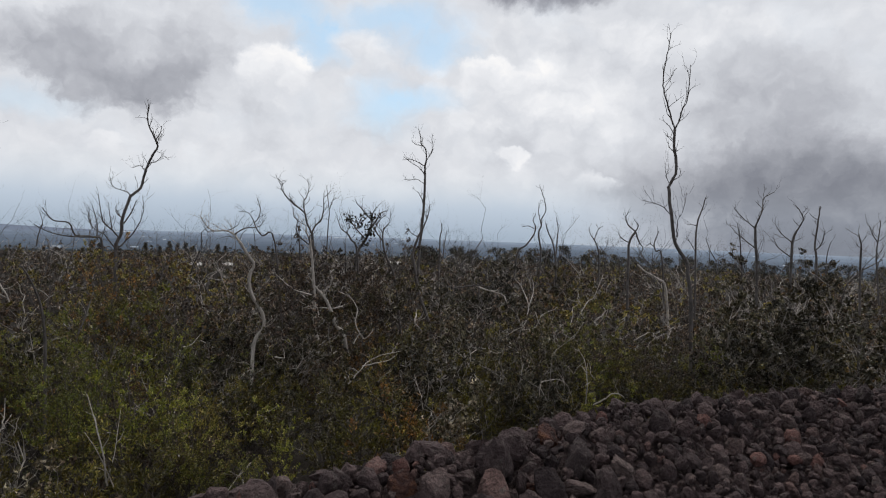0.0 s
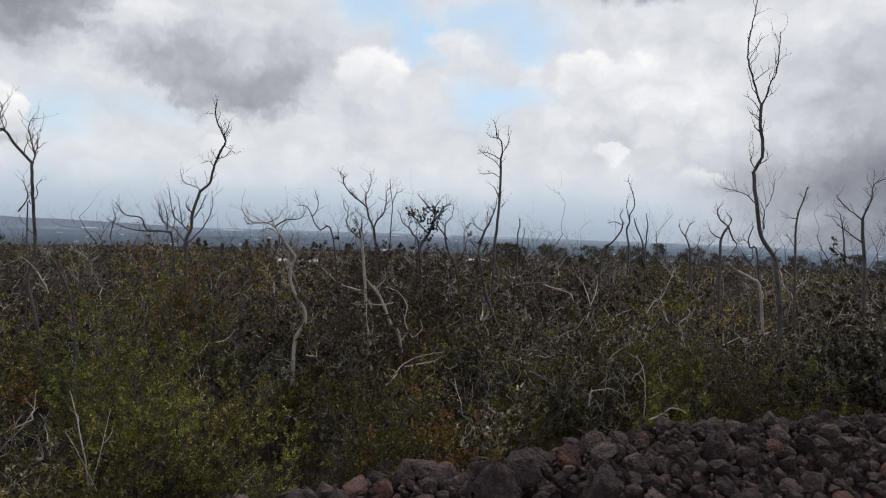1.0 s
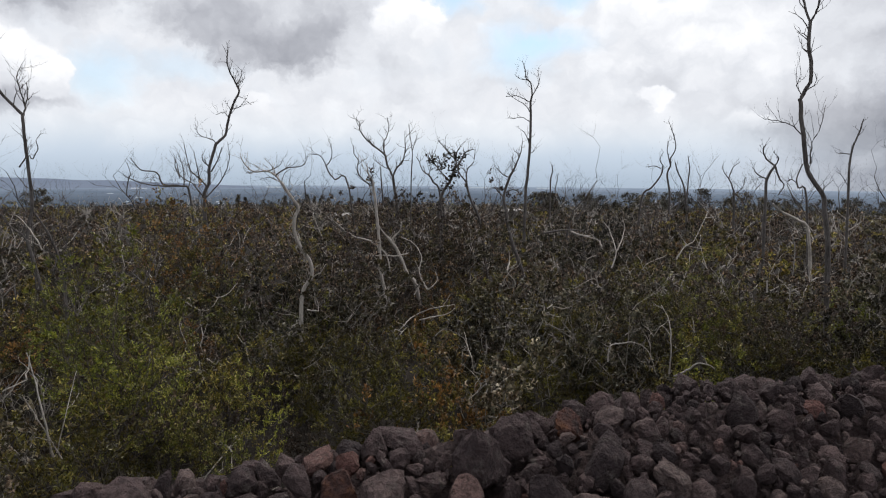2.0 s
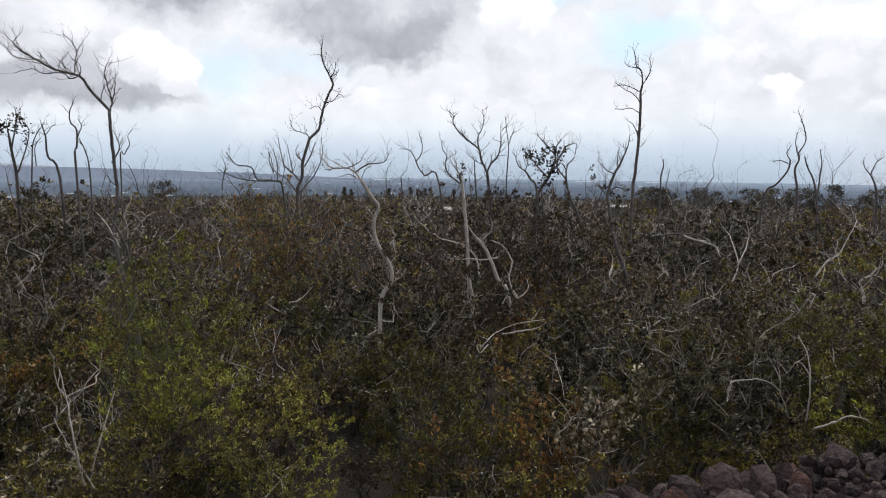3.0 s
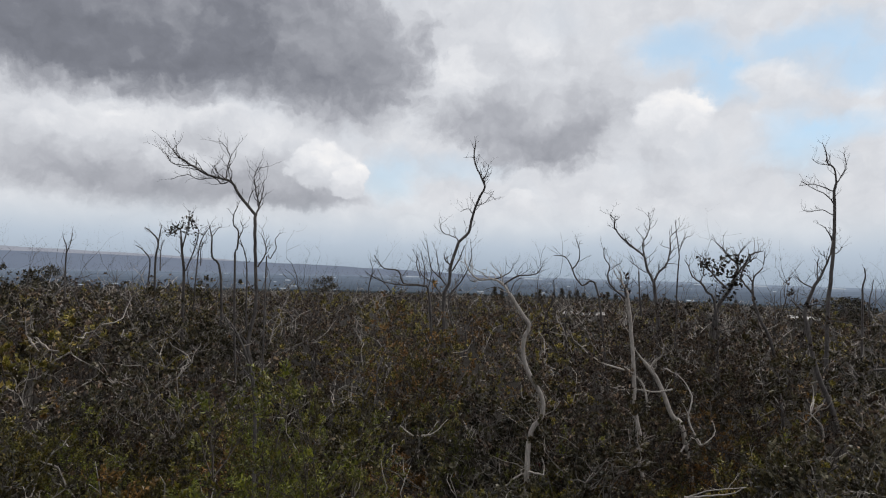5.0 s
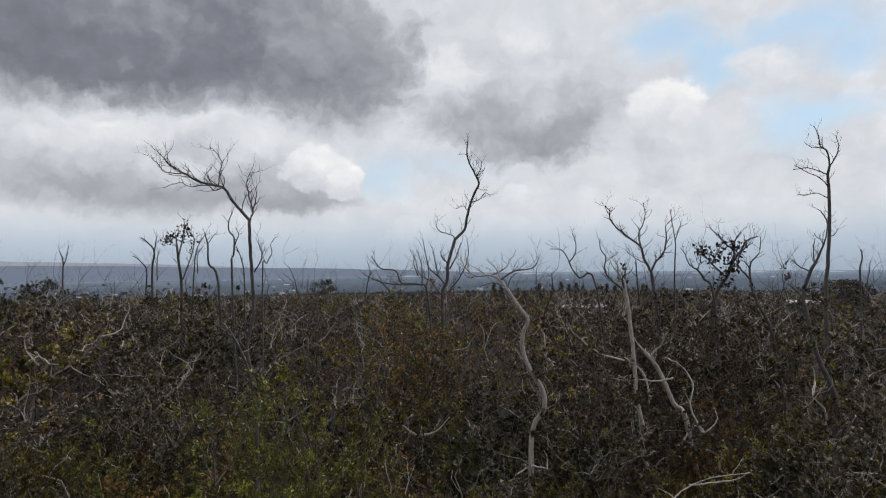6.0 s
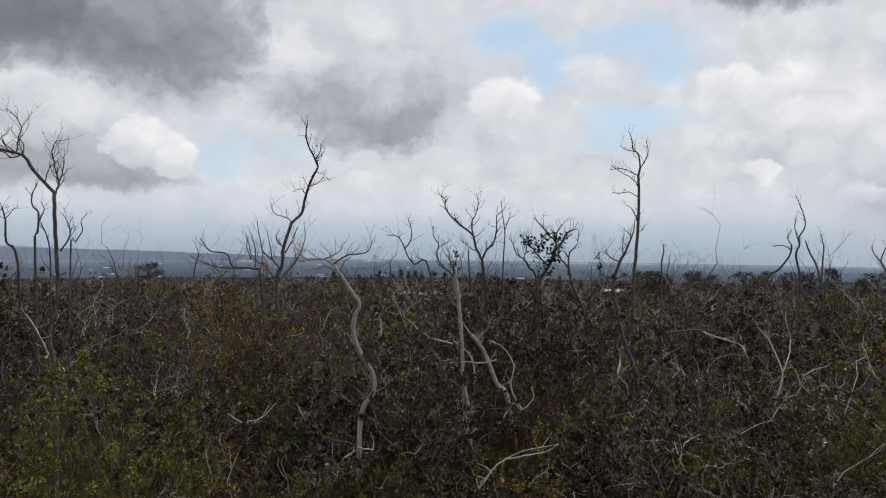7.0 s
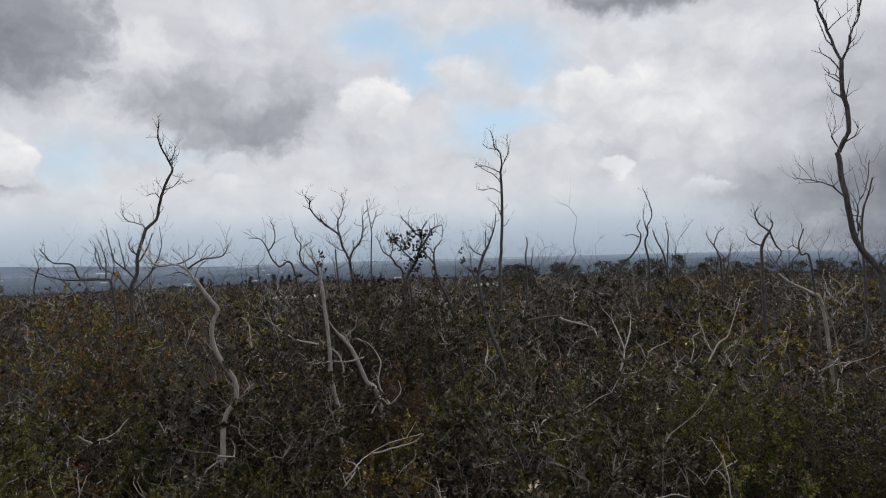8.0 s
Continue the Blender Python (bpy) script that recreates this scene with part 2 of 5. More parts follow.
LAVA = material("lava_stone", lava_colour, 0.92, 0.11, 15.0, 0.2, fixed=True)
RUST_STONE = material("red_lava_stone", rust_stone_colour, 0.92, 0.11, 15.0, 0.2, fixed=True)


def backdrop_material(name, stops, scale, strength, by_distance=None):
    """Far land: a plain backdrop with the haze before it painted into its glow."""
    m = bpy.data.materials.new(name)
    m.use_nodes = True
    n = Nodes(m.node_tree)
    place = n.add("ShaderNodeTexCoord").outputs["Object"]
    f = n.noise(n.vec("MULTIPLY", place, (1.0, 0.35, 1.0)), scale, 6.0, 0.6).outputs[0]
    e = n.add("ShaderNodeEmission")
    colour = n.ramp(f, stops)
    if by_distance:                              # haze painted in: paler and bluer with the distance
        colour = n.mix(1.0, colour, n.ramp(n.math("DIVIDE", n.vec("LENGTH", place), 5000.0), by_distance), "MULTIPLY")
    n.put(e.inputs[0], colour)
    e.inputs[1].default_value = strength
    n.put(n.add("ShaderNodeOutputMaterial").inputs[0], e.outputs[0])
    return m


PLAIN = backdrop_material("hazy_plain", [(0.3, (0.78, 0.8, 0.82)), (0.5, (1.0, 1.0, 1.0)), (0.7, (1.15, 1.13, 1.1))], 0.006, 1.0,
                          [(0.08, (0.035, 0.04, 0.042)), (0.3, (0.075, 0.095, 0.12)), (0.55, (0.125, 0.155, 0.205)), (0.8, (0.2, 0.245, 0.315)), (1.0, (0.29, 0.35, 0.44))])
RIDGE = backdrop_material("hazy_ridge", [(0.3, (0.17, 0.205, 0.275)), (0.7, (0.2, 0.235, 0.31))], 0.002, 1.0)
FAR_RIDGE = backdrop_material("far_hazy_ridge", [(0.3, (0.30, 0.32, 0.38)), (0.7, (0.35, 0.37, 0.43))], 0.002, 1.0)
# brightness of far roofs and shore put in as glow; no lamps
ROOFS_AND_SHORE = backdrop_material("bright_roofs_and_shore", [(0.3, (0.32, 0.37, 0.43)), (0.7, (0.48, 0.52, 0.57))], 0.01, 1.0)


def plain_paint(name, colour, rough=0.6):
    return material(name, lambda n, place: n.mix(n.noise(place, 3.0, 4.0).outputs[0], colour, tuple(c * 0.75 for c in colour)), rough)


# ---------------------------------------------------------------- mesh tools
class Shape:
    """Vertices and faces gathered for one mesh."""

    def __init__(self):
        self.v, self.f = [], []

    def tube(self, points, radii, sides=5):
        """A tapered stem through the points."""
        start = len(self.v)
        count = len(points)
        for i, p in enumerate(points):
            along = (points[min(i + 1, count - 1)] - points[max(i - 1, 0)]).normalized()
            side = along.cross(Vector((0.31, 0.17, 0.93)))
            if side.length < 1e-3:
                side = along.cross(Vector((1, 0, 0)))
            side.normalize()
            up = side.cross(along)
            for k in range(sides):
                a = 2 * math.pi * k / sides
                self.v.append(p + (side * math.cos(a) + up * math.sin(a)) * radii[i])
        for i in range(count - 1):
            for k in range(sides):
                a, b = start + i * sides + k, start + i * sides + (k + 1) % sides
                self.f.append((a, b, b + sides, a + sides))
        self.f.append(tuple(range(start + (count - 1) * sides, start + count * sides)))

    def leaf(self, at, way, length, width, rng):
        """One leaf: a lozenge with a slight fold."""
        side = way.cross(Vector((rng.uniform(-1, 1), rng.uniform(-1, 1), rng.uniform(-0.2, 1)))).normalized()
        lift = way.cross(side) * (width * 0.25)
        i = len(self.v)
        self.v += [at, at + way * (length * 0.5) + side * (width * 0.5) + lift, at + way * length, at + way * (length * 0.5) - side * (width * 0.5) + lift]
        self.f += [(i, i + 1, i + 2, i + 3)]

    def mesh(self, name, mat, smooth=True):
        me = bpy.data.meshes.new(name)
        me.from_pydata([tuple(p) for p in self.v], [], self.f)
        me.materials.append(mat)
        if smooth:
            me.polygons.foreach_set("use_smooth", [True] * len(me.polygons))
        me.update()
        return me


def joined(name, mat, pieces, smooth=True):
    """One mesh out of many placed copies: pieces are (verts, quads or tris, 4 x 4) with equal corner counts."""
    vs, fs, base = [], [], 0
    for v, f, m in pieces:
        a = np.array(m)
        vs.append(v @ a[:3, :3].T + a[:3, 3])
        fs.append(f + base)
        base += len(v)
    v, f = np.concatenate(vs), np.concatenate(fs)
    me = bpy.data.meshes.new(name)
    me.vertices.add(len(v))
    me.vertices.foreach_set("co", v.astype(np.float32).ravel())
    k = f.shape[1]
    me.loops.add(f.size)
    me.loops.foreach_set("vertex_index", f.astype(np.int32).ravel())
    me.polygons.add(len(f))
    me.polygons.foreach_set("loop_start", np.arange(0, f.size, k, dtype=np.int32))
    me.polygons.foreach_set("use_smooth", np.full(len(f), smooth))
    me.materials.append(mat)
    me.update(calc_edges=True)
    return me


def arrays(shape):
    """A shape's vertices and its four-cornered faces."""
    return np.array([tuple(p) for p in shape.v]), np.array([q for q in shape.f if len(q) == 4])


def part(name, me, parent, label=""):
    ob = new(name, me)
    ob.parent = parent
    if label:
        ob["label"] = label
    return ob


def thing(name, at, label, category, group="", turn=0.0, scale=1.0, kind=""):
    ob = new(name)
    ob.matrix_world = pose(*at, 0, 0, turn) @ Matrix.Scale(scale, 4)
    return tagged(ob, label, category, group, kind)


def fbm(x, y, size, seed=0.0):
    return noise.fractal(Vector((x / size, y / size, seed)), 1.0, 2.0, 4)


# ---------------------------------------------------------------- ground
def ground_height(x, y):
    d = math.hypot(x, y)
    z = -1.0 if d < 40 else -1.0 - 0.044 * (min(d, 2000) - 40)
    inside = wall_side(x, y)
    if inside < 0:                              # the cleared strip on the near side of the wall
        z = max(z, 0.0 - min(1.0, max(0.0, d - 25) / 40))
    elif inside < 1.2 and d < 30:
        z = -1.0 * inside / 1.2
    return z


WALL_LINE = [(-9.0, -0.9), (-5.0, 1.6), (-2.5, 3.4), (-1.4, 4.5), (-0.6, 5.2), (0.4, 5.65), (1.2, 6.15), (2.1, 6.85), (3.3, 7.4), (5.7, 8.3), (9.0, 9.6), (15.0, 11.5)]


def wall_side(x, y):
    """Distance beyond the wall's crest (plus: the wild side; minus: the near side)."""
    best, sign = 1e9, 1
    for (ax, ay), (bx, by) in zip(WALL_LINE, WALL_LINE[1:]):
        dx, dy = bx - ax, by - ay
        k = max(0.0, min(1.0, ((x - ax) * dx + (y - ay) * dy) / (dx * dx + dy * dy)))
        px, py = ax + k * dx, ay + k * dy
        d = math.hypot(x - px, y - py)
        if d < best:
            best, sign = d, (1 if (dx * (y - py) - dy * (x - px)) > 0 else -1)
    return best * sign


def build_ground():
    """One sheet from the wall's foot to the horizon, in rings that widen outwards."""
    rings = [0.0]
    step = 0.5
    while rings[-1] < 4900:
        rings.append(rings[-1] + step)
        step = step * 1.06 if rings[-1] > 14 else step
    rings[-1] = 4900
    n = 96
    v, f = [(0, 0, 0)], []
    for r in rings[1:]:
        for k in range(n):
            a = 2 * math.pi * k / n
            x, y = r * math.sin(a), r * math.cos(a)
            z = ground_height(x, y) + (0.12 * fbm(x, y, 3.0) if r < 60 else 0.0)
            v.append((x, y, z))
    for k in range(n):
        f.append((0, 1 + (k + 1) % n, 1 + k))
    for i in range(len(rings) - 2):
        for k in range(n):
            a, b = 1 + i * n + k, 1 + i * n + (k + 1) % n
            f.append((a, b, b + n, a + n))
    me = bpy.data.meshes.new("ground")
    me.from_pydata(v, [], f)
    me.materials.append(SOIL)
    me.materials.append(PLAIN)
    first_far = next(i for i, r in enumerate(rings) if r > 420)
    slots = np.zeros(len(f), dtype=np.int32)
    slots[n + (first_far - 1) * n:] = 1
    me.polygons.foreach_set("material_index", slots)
    me.polygons.foreach_set("use_smooth", np.full(len(f), True))
    tagged(new("ground", me), "dark cinder soil under the scrub, running out to a hazy plain", "ground", kind="structure")


build_ground()


def build_ridge(name, mat, label, bearing0, bearing1, far, low, tops, seed):
    """A low hazy ridge on the far plain: a long heap with a level-topped outline."""
    v, f, n = [], [], 80
    for i in range(n + 1):
        k = i / n
        a = radians(bearing0 + (bearing1 - bearing0) * k)
        spot = k * (len(tops) - 1)
        j = min(int(spot), len(tops) - 2)
        top = tops[j] + (tops[j + 1] - tops[j]) * (spot - j) + 3.0 * fbm(i * 0.9, seed, 3.0)
        for r, z in ((far - 260, low), (far - 110, low + (top - low) * 0.75), (far, top), (far + 150, low)):
            v.append((r * math.sin(a), r * math.cos(a), z))
    for i in range(n):
        for j in range(3):
            a = i * 4 + j
            f.append((a, a + 4, a + 5, a + 1))
    me = bpy.data.meshes.new(name)
    me.from_pydata(v, [], f)
    me.materials.append(mat)
    tagged(new(name, me), label, "hills", kind="structure")


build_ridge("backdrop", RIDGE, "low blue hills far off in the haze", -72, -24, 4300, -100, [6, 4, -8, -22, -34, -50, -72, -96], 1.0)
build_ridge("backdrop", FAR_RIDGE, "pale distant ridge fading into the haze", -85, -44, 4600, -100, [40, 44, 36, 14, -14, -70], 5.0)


# ---------------------------------------------------------------- dead trees
def wavering(points, rng, amount, per=3):
    """A smooth, slightly crooked line through the points (Catmull-Rom)."""
    out = []
    n = len(points)
    for i in range(n - 1):
        p0, p1, p2, p3 = points[max(i - 1, 0)], points[i], points[i + 1], points[min(i + 2, n - 1)]
        for k in range(per):
            t = k / per
            q = 0.5 * (2 * p1 + (p2 - p0) * t + (2 * p0 - 5 * p1 + 4 * p2 - p3) * t * t + (3 * p1 - p0 - 3 * p2 + p3) * t ** 3)
            if out:
                q = q + Vector([rng.uniform(-1, 1) for _ in range(3)]) * amount
            out.append(q)
    out.append(points[-1])
    return out


def twig(shape, at, way, length, r, rng, sides=3, droop=0.0):
    """A short crooked twig; gives its points."""
    pts, d = [at], way.normalized()
    for i in range(4):
        d = (d + Vector((rng.uniform(-0.45, 0.45), rng.uniform(-0.45, 0.45), rng.uniform(-0.3, 0.45) - droop))).normalized()
        pts.append(pts[-1] + d * (length / 4))
    shape.tube(pts, [r, r * 0.85, r * 0.7, r * 0.5, r * 0.3], sides)
    return pts


tree_rng = random.Random(11)


def dead_tree(label, x, y, turn, leafy, branches):
    """A bare tree out of limbs: thickness at both ends and (sideways, height) along each; the depth of a limb wanders."""
    rng = tree_rng
    pale = label.startswith(("pale", "crooked pale", "twisted forking", "bent pale"))
    root = thing("dead_tree", (x, y, ground_height(x, y)), label, "tree", "dead trees in the scrub", turn)
    heights = [p[1] for _, _, line in branches for p in line]
    tall = max(heights)
    lines = []
    for i, (r0, r1, line) in enumerate(branches):
        shape = Shape()
        start = 0.0
        if i:                                    # a limb starts at the depth of the limb it leaves
            sx, sz = line[0]
            start = min(((q.x - sx) ** 2 + (q.z - sz) ** 2, q.y) for l in lines for q in l)[1]
        drift = rng.uniform(-0.35, 0.35) if i else 0.0
        reach, pts = 0.0, []
        for j, (px, pz) in enumerate(line):
            if j:
                reach += math.hypot(px - line[j - 1][0], pz - line[j - 1][1])
            pts.append(Vector((px, start + drift * reach, pz)))
        step = max(0.012, min(0.03, tall * 0.004))
        fine = wavering(pts, rng, step * (0.35 if i else 0.25), 4)
        lines.append(fine)
        n = len(fine)
        radii = [r0 + (r1 - r0) * k / (n - 1) for k in range(n)]
        if not i:
            radii[0] *= 1.5
        shape.tube(fine, radii, 7 if r0 > 0.012 else 5)
        # side twigs, denser towards the tip
        size = 0.042 * tall + 0.12
        for k in range(2, n):
            chance = 0.72 if i else (0.1 if k < n * 0.7 else 0.4)
            if fine[k].z < tall * 0.3 or rng.random() > chance:
                continue
            along = (fine[k] - fine[k - 1]).normalized()
            out = Vector((rng.uniform(-1, 1), rng.uniform(-1, 1), rng.uniform(-0.2, 0.9)))
            t = twig(shape, fine[k], along * 0.6 + out, size * rng.uniform(0.4, 1.25), min(radii[k] * 0.55, 0.006 + 0.0006 * tall), rng)
            for q in (t[2], t[3]):
                if rng.random() < 0.75:
                    twig(shape, q, along + Vector((rng.uniform(-1, 1), rng.uniform(-1, 1), rng.uniform(0, 1))), size * 0.4, min(radii[k] * 0.3, 0.003 + 0.0003 * tall), rng)
        # thin limbs of pale trees take darker bark, imitating backlight
        part("trunk" if not i else "branch", shape.mesh("trunk" if not i else "branch", PALE_BARK if pale and r0 > 0.016 else DEAD_BARK), root)
    if leafy:
        leaves = Shape()
        if leafy == 2:                           # a few dense bunches low in the crown
            spots = [q for l in lines for q in l if tall * 0.62 < q.z < tall * 0.93 and rng.random() < 0.7]
            count, spread = (8, 18), 0.08
        else:                                    # small tufts out along the limbs
            spots = [q for l in lines[1:] for q in l[len(l) // 3:] if rng.random() < 0.7]
            count, spread = (8, 16), 0.07
        for q in spots:
            if rng.random() < 0.85:
                for _ in range(rng.randint(*count)):
                    c = q + Vector([rng.gauss(0, spread) for _ in range(3)])
                    leaves.leaf(c, Vector((rng.uniform(-1, 1), rng.uniform(-1, 1), rng.uniform(-0.3, 1))).normalized(), rng.uniform(0.06, 0.11), rng.uniform(0.04, 0.07), rng)
        part("foliage", leaves.mesh("foliage", DARK_LEAF, False), root, "dark green and brown leaf clusters")


dead_tree("tall forked dead tree with bare grey bark", -7.17, 10.18, 50, 0, [
    (0.0302, 0.0227, [(0.22, -0.1), (0.17, 0.92), (0.13, 1.44), (0.02, 2.0), (-0.04, 2.39), (0.05, 2.9), (0.04, 3.33), (0.01, 3.83), (0.0, 4.24)]),
    (0.018, 0.008, [(-0.04, 2.35), (-0.15, 2.48), (-0.28, 2.6), (-0.36, 2.76)]),
    (0.0227, 0.0081, [(0.0, 4.24), (-0.22, 4.5), (-0.33, 4.67), (-0.42, 4.73), (-0.65, 4.78), (-0.89, 4.91), (-1.02, 4.99), (-1.12, 5.07), (-1.16, 5.14)]),
    (0.0101, 0.004, [(-0.42, 4.73), (-0.41, 4.89), (-0.38, 5.08), (-0.46, 5.24), (-0.54, 5.31)]),
    (0.0101, 0.004, [(-0.39, 4.7), (-0.47, 4.67), (-0.59, 4.74), (-0.8, 4.73), (-0.96, 4.78), (-1.18, 4.71)]),
    (0.0091, 0.004, [(-0.89, 4.91), (-1.0, 4.91), (-1.15, 4.93), (-1.26, 5.06), (-1.34, 5.15)]),
    (0.0151, 0.005, [(0.01, 4.22), (0.05, 4.37), (0.09, 4.53), (0.1, 4.74)]),
    (0.0101, 0.004, [(0.05, 4.37), (-0.01, 4.65), (-0.03, 4.8), (0.01, 4.93), (0.07, 4.94)]),
    (0.005, 0.003, [(-0.62, 4.77), (-0.6, 4.88), (-0.51, 4.99)]),
])
dead_tree("leaning dead tree with crooked bare branches", -8.45, 17.70, 33, 0, [
    (0.0502, 0.0377, [(-0.25, -0.1), (-0.34, 2.56), (-0.21, 3.13), (-0.18, 3.55), (0.0, 4.15)]),
    (0.0377, 0.0134, [(0.0, 4.15), (0.24, 4.39), (0.32, 4.77), (0.48, 5.25), (0.6, 5.49), (0.54, 5.68), (0.38, 5.99), (0.31, 6.27), (0.34, 6.53)]),
    (0.0151, 0.0067, [(0.0, 4.15), (-0.09, 4.26), (-0.39, 4.37), (-0.5, 4.64)]),
    (0.0134, 0.0067, [(0.54, 5.68), (0.64, 5.85), (0.67, 6.06)]),
    (0.0126, 0.005, [(0.35, 4.8), (0.23, 4.98), (0.02, 4.91)]),
    (0.0126, 0.005, [(0.42, 5.05), (0.59, 5.11), (0.77, 5.28), (0.91, 5.2)]),
    (0.0209, 0.0067, [(-0.18, 3.55), (-0.33, 3.69), (-0.36, 3.86)]),
    (0.022, 0.007, [(-0.25, 3.0), (-0.45, 3.25), (-0.66, 3.45), (-0.74, 3.85), (-0.79, 4.16)]),
    (0.018, 0.006, [(-0.33, 2.7), (-0.62, 3.1), (-0.9, 3.3), (-0.98, 3.62), (-1.05, 3.75)]),
    (0.015, 0.006, [(-0.45, 3.25), (-0.5, 3.6), (-0.56, 3.95)]),
    (0.02, 0.006, [(-0.33, 2.7), (0.0, 3.05), (0.22, 3.4), (0.33, 3.8), (0.3, 4.2)]),
    (0.0209, 0.0075, [(-0.15, 3.41), (0.05, 3.77), (0.14, 4.06)]),
])
dead_tree("crooked pale dead trunk with spreading twigs", -3.42, 11.03, 28, 0, [
    (0.0333, 0.025, [(0.25, -0.1), (0.27, 1.28), (0.32, 1.6), (0.43, 1.76), (0.43, 1.98), (0.28, 2.25), (0.19, 2.46), (0.19, 2.7), (0.25, 2.86), (0.12, 3.06), (0.0, 3.25)]),
    (0.0166, 0.0062, [(0.0, 3.25), (-0.08, 3.36), (-0.2, 3.42), (-0.38, 3.41), (-0.52, 3.52), (-0.59, 3.66)]),
    (0.0125, 0.0042, [(-0.08, 3.36), (0.08, 3.47), (0.25, 3.49), (0.35, 3.53), (0.39, 3.63)]),
    (0.0104, 0.0033, [(-0.2, 3.42), (-0.03, 3.5), (0.04, 3.61)]),
    (0.0075, 0.0029, [(0.0, 3.25), (0.06, 3.4), (0.15, 3.45)]),
    (0.0083, 0.0033, [(-0.07, 3.29), (-0.16, 3.33), (-0.3, 3.3)]),
    (0.0062, 0.0025, [(-0.38, 3.41), (-0.48, 3.39), (-0.55, 3.48)]),
    (0.0092, 0.0033, [(0.19, 2.42), (0.31, 2.32), (0.4, 2.28)]),
    (0.0083, 0.0033, [(0.25, 2.86), (0.18, 2.91), (0.13, 2.98)]),
])
dead_tree("pale slender dead trunk with a broken top", -2.70, 13.29, 18, 0, [
    (0.0355, 0.0254, [(0.43, -0.1), (0.29, 0.56), (0.22, 0.83), (0.24, 1.12), (0.15, 1.56), (0.14, 1.84), (0.12, 2.25), (0.08, 2.66), (0.04, 3.03), (0.0, 3.28)]),
    (0.0203, 0.0101, [(0.0, 3.28), (-0.07, 3.4), (-0.08, 3.51)]),
    (0.0152, 0.0112, [(0.02, 3.15), (-0.02, 3.28), (0.01, 3.36)]),
    (0.0152, 0.0051, [(-0.01, 3.17), (-0.19, 3.31), (-0.27, 3.47), (-0.25, 3.64), (-0.33, 3.76), (-0.33, 3.91)]),
    (0.0127, 0.0051, [(0.12, 2.25), (-0.08, 2.2), (-0.36, 2.26), (-0.61, 2.41), (-0.78, 2.49)]),
])
dead_tree("twisted forking dead trunk with peeling grey bark", -2.62, 13.95, 17, 0, [
    (0.043, 0.0269, [(0.8, -0.1), (0.59, 1.16), (0.42, 1.4), (0.27, 1.77), (0.15, 2.0), (0.0, 2.18)]),
    (0.0215, 0.0081, [(0.15, 2.0), (0.12, 2.15), (0.26, 2.29), (0.29, 2.46)]),
    (0.0215, 0.0097, [(0.04, 0.81), (0.02, 1.15), (0.06, 1.45), (0.01, 1.75), (-0.12, 1.91), (-0.29, 2.03)]),
    (0.0161, 0.0054, [(0.0, 2.18), (-0.1, 2.31), (-0.17, 2.43)]),
])
dead_tree("dead tree with a wide crown of bare forks", -3.47, 17.34, 16, 0, [
    (0.0429, 0.0322, [(0.15, -0.1), (0.1, 2.53), (0.04, 2.99), (-0.0, 3.33)]),
    (0.0286, 0.0086, [(-0.0, 3.33), (-0.14, 3.62), (-0.2, 3.85), (-0.4, 4.02), (-0.56, 4.15), (-0.71, 4.3), (-0.81, 4.48), (-0.8, 4.6), (-0.89, 4.71)]),
    (0.0179, 0.0057, [(-0.2, 3.85), (-0.23, 4.14), (-0.13, 4.35), (-0.1, 4.54), (-0.14, 4.78)]),
    (0.025, 0.0072, [(-0.0, 3.33), (0.08, 3.51), (0.24, 3.71), (0.31, 4.03), (0.3, 4.26), (0.45, 4.43)]),
    (0.0107, 0.005, [(-0.08, 3.5), (-0.25, 3.58), (-0.4, 3.69), (-0.48, 3.76)]),
])
dead_tree("half-dead tree with a few dark leaf clusters", -1.95, 17.39, 10, 2, [
    (0.049, 0.028, [(-0.31, -0.1), (-0.36, 2.28), (-0.29, 2.89), (-0.09, 3.22), (0.0, 3.5)]),
    (0.028, 0.0084, [(0.0, 3.5), (0.05, 3.72), (-0.11, 3.88), (-0.23, 4.04), (-0.31, 4.12)]),
    (0.0245, 0.0084, [(0.0, 3.5), (0.17, 3.74), (0.29, 3.94), (0.48, 4.0)]),
    (0.0175, 0.007, [(0.05, 3.72), (0.07, 3.93), (0.17, 4.1)]),
    (0.021, 0.007, [(-0.09, 3.22), (-0.35, 3.49), (-0.51, 3.7), (-0.56, 3.87)]),
    (0.0154, 0.0056, [(-0.35, 3.49), (-0.25, 3.71), (-0.16, 3.87)]),
])
dead_tree("bare dead tree with slender rising branches", -1.55, 16.84, 9, 0, [
    (0.0335, 0.0234, [(0.65, -0.1), (0.37, 2.11), (0.13, 2.75), (0.03, 3.05), (0.0, 3.26)]),
    (0.0201, 0.006, [(0.0, 3.26), (0.02, 3.51), (0.16, 3.67), (0.2, 3.98)]),
    (0.0201, 0.006, [(0.0, 3.21), (-0.16, 3.41), (-0.19, 3.56), (-0.07, 3.77), (0.06, 3.87)]),
    (0.0147, 0.0054, [(-0.0, 3.41), (-0.07, 3.51), (-0.14, 3.56)]),
])
dead_tree("low dead tree with drooping bare branches", -2.50, 17.07, 12, 0, [
    (0.0276, 0.0207, [(0.38, -0.1), (0.29, 2.74), (0.1, 3.21), (0.0, 3.37)]),
    (0.0172, 0.0055, [(0.0, 3.37), (-0.15, 3.48), (-0.23, 3.69), (-0.31, 3.8)]),
    (0.0152, 0.0055, [(0.0, 3.37), (0.05, 3.59), (-0.03, 3.81)]),
])
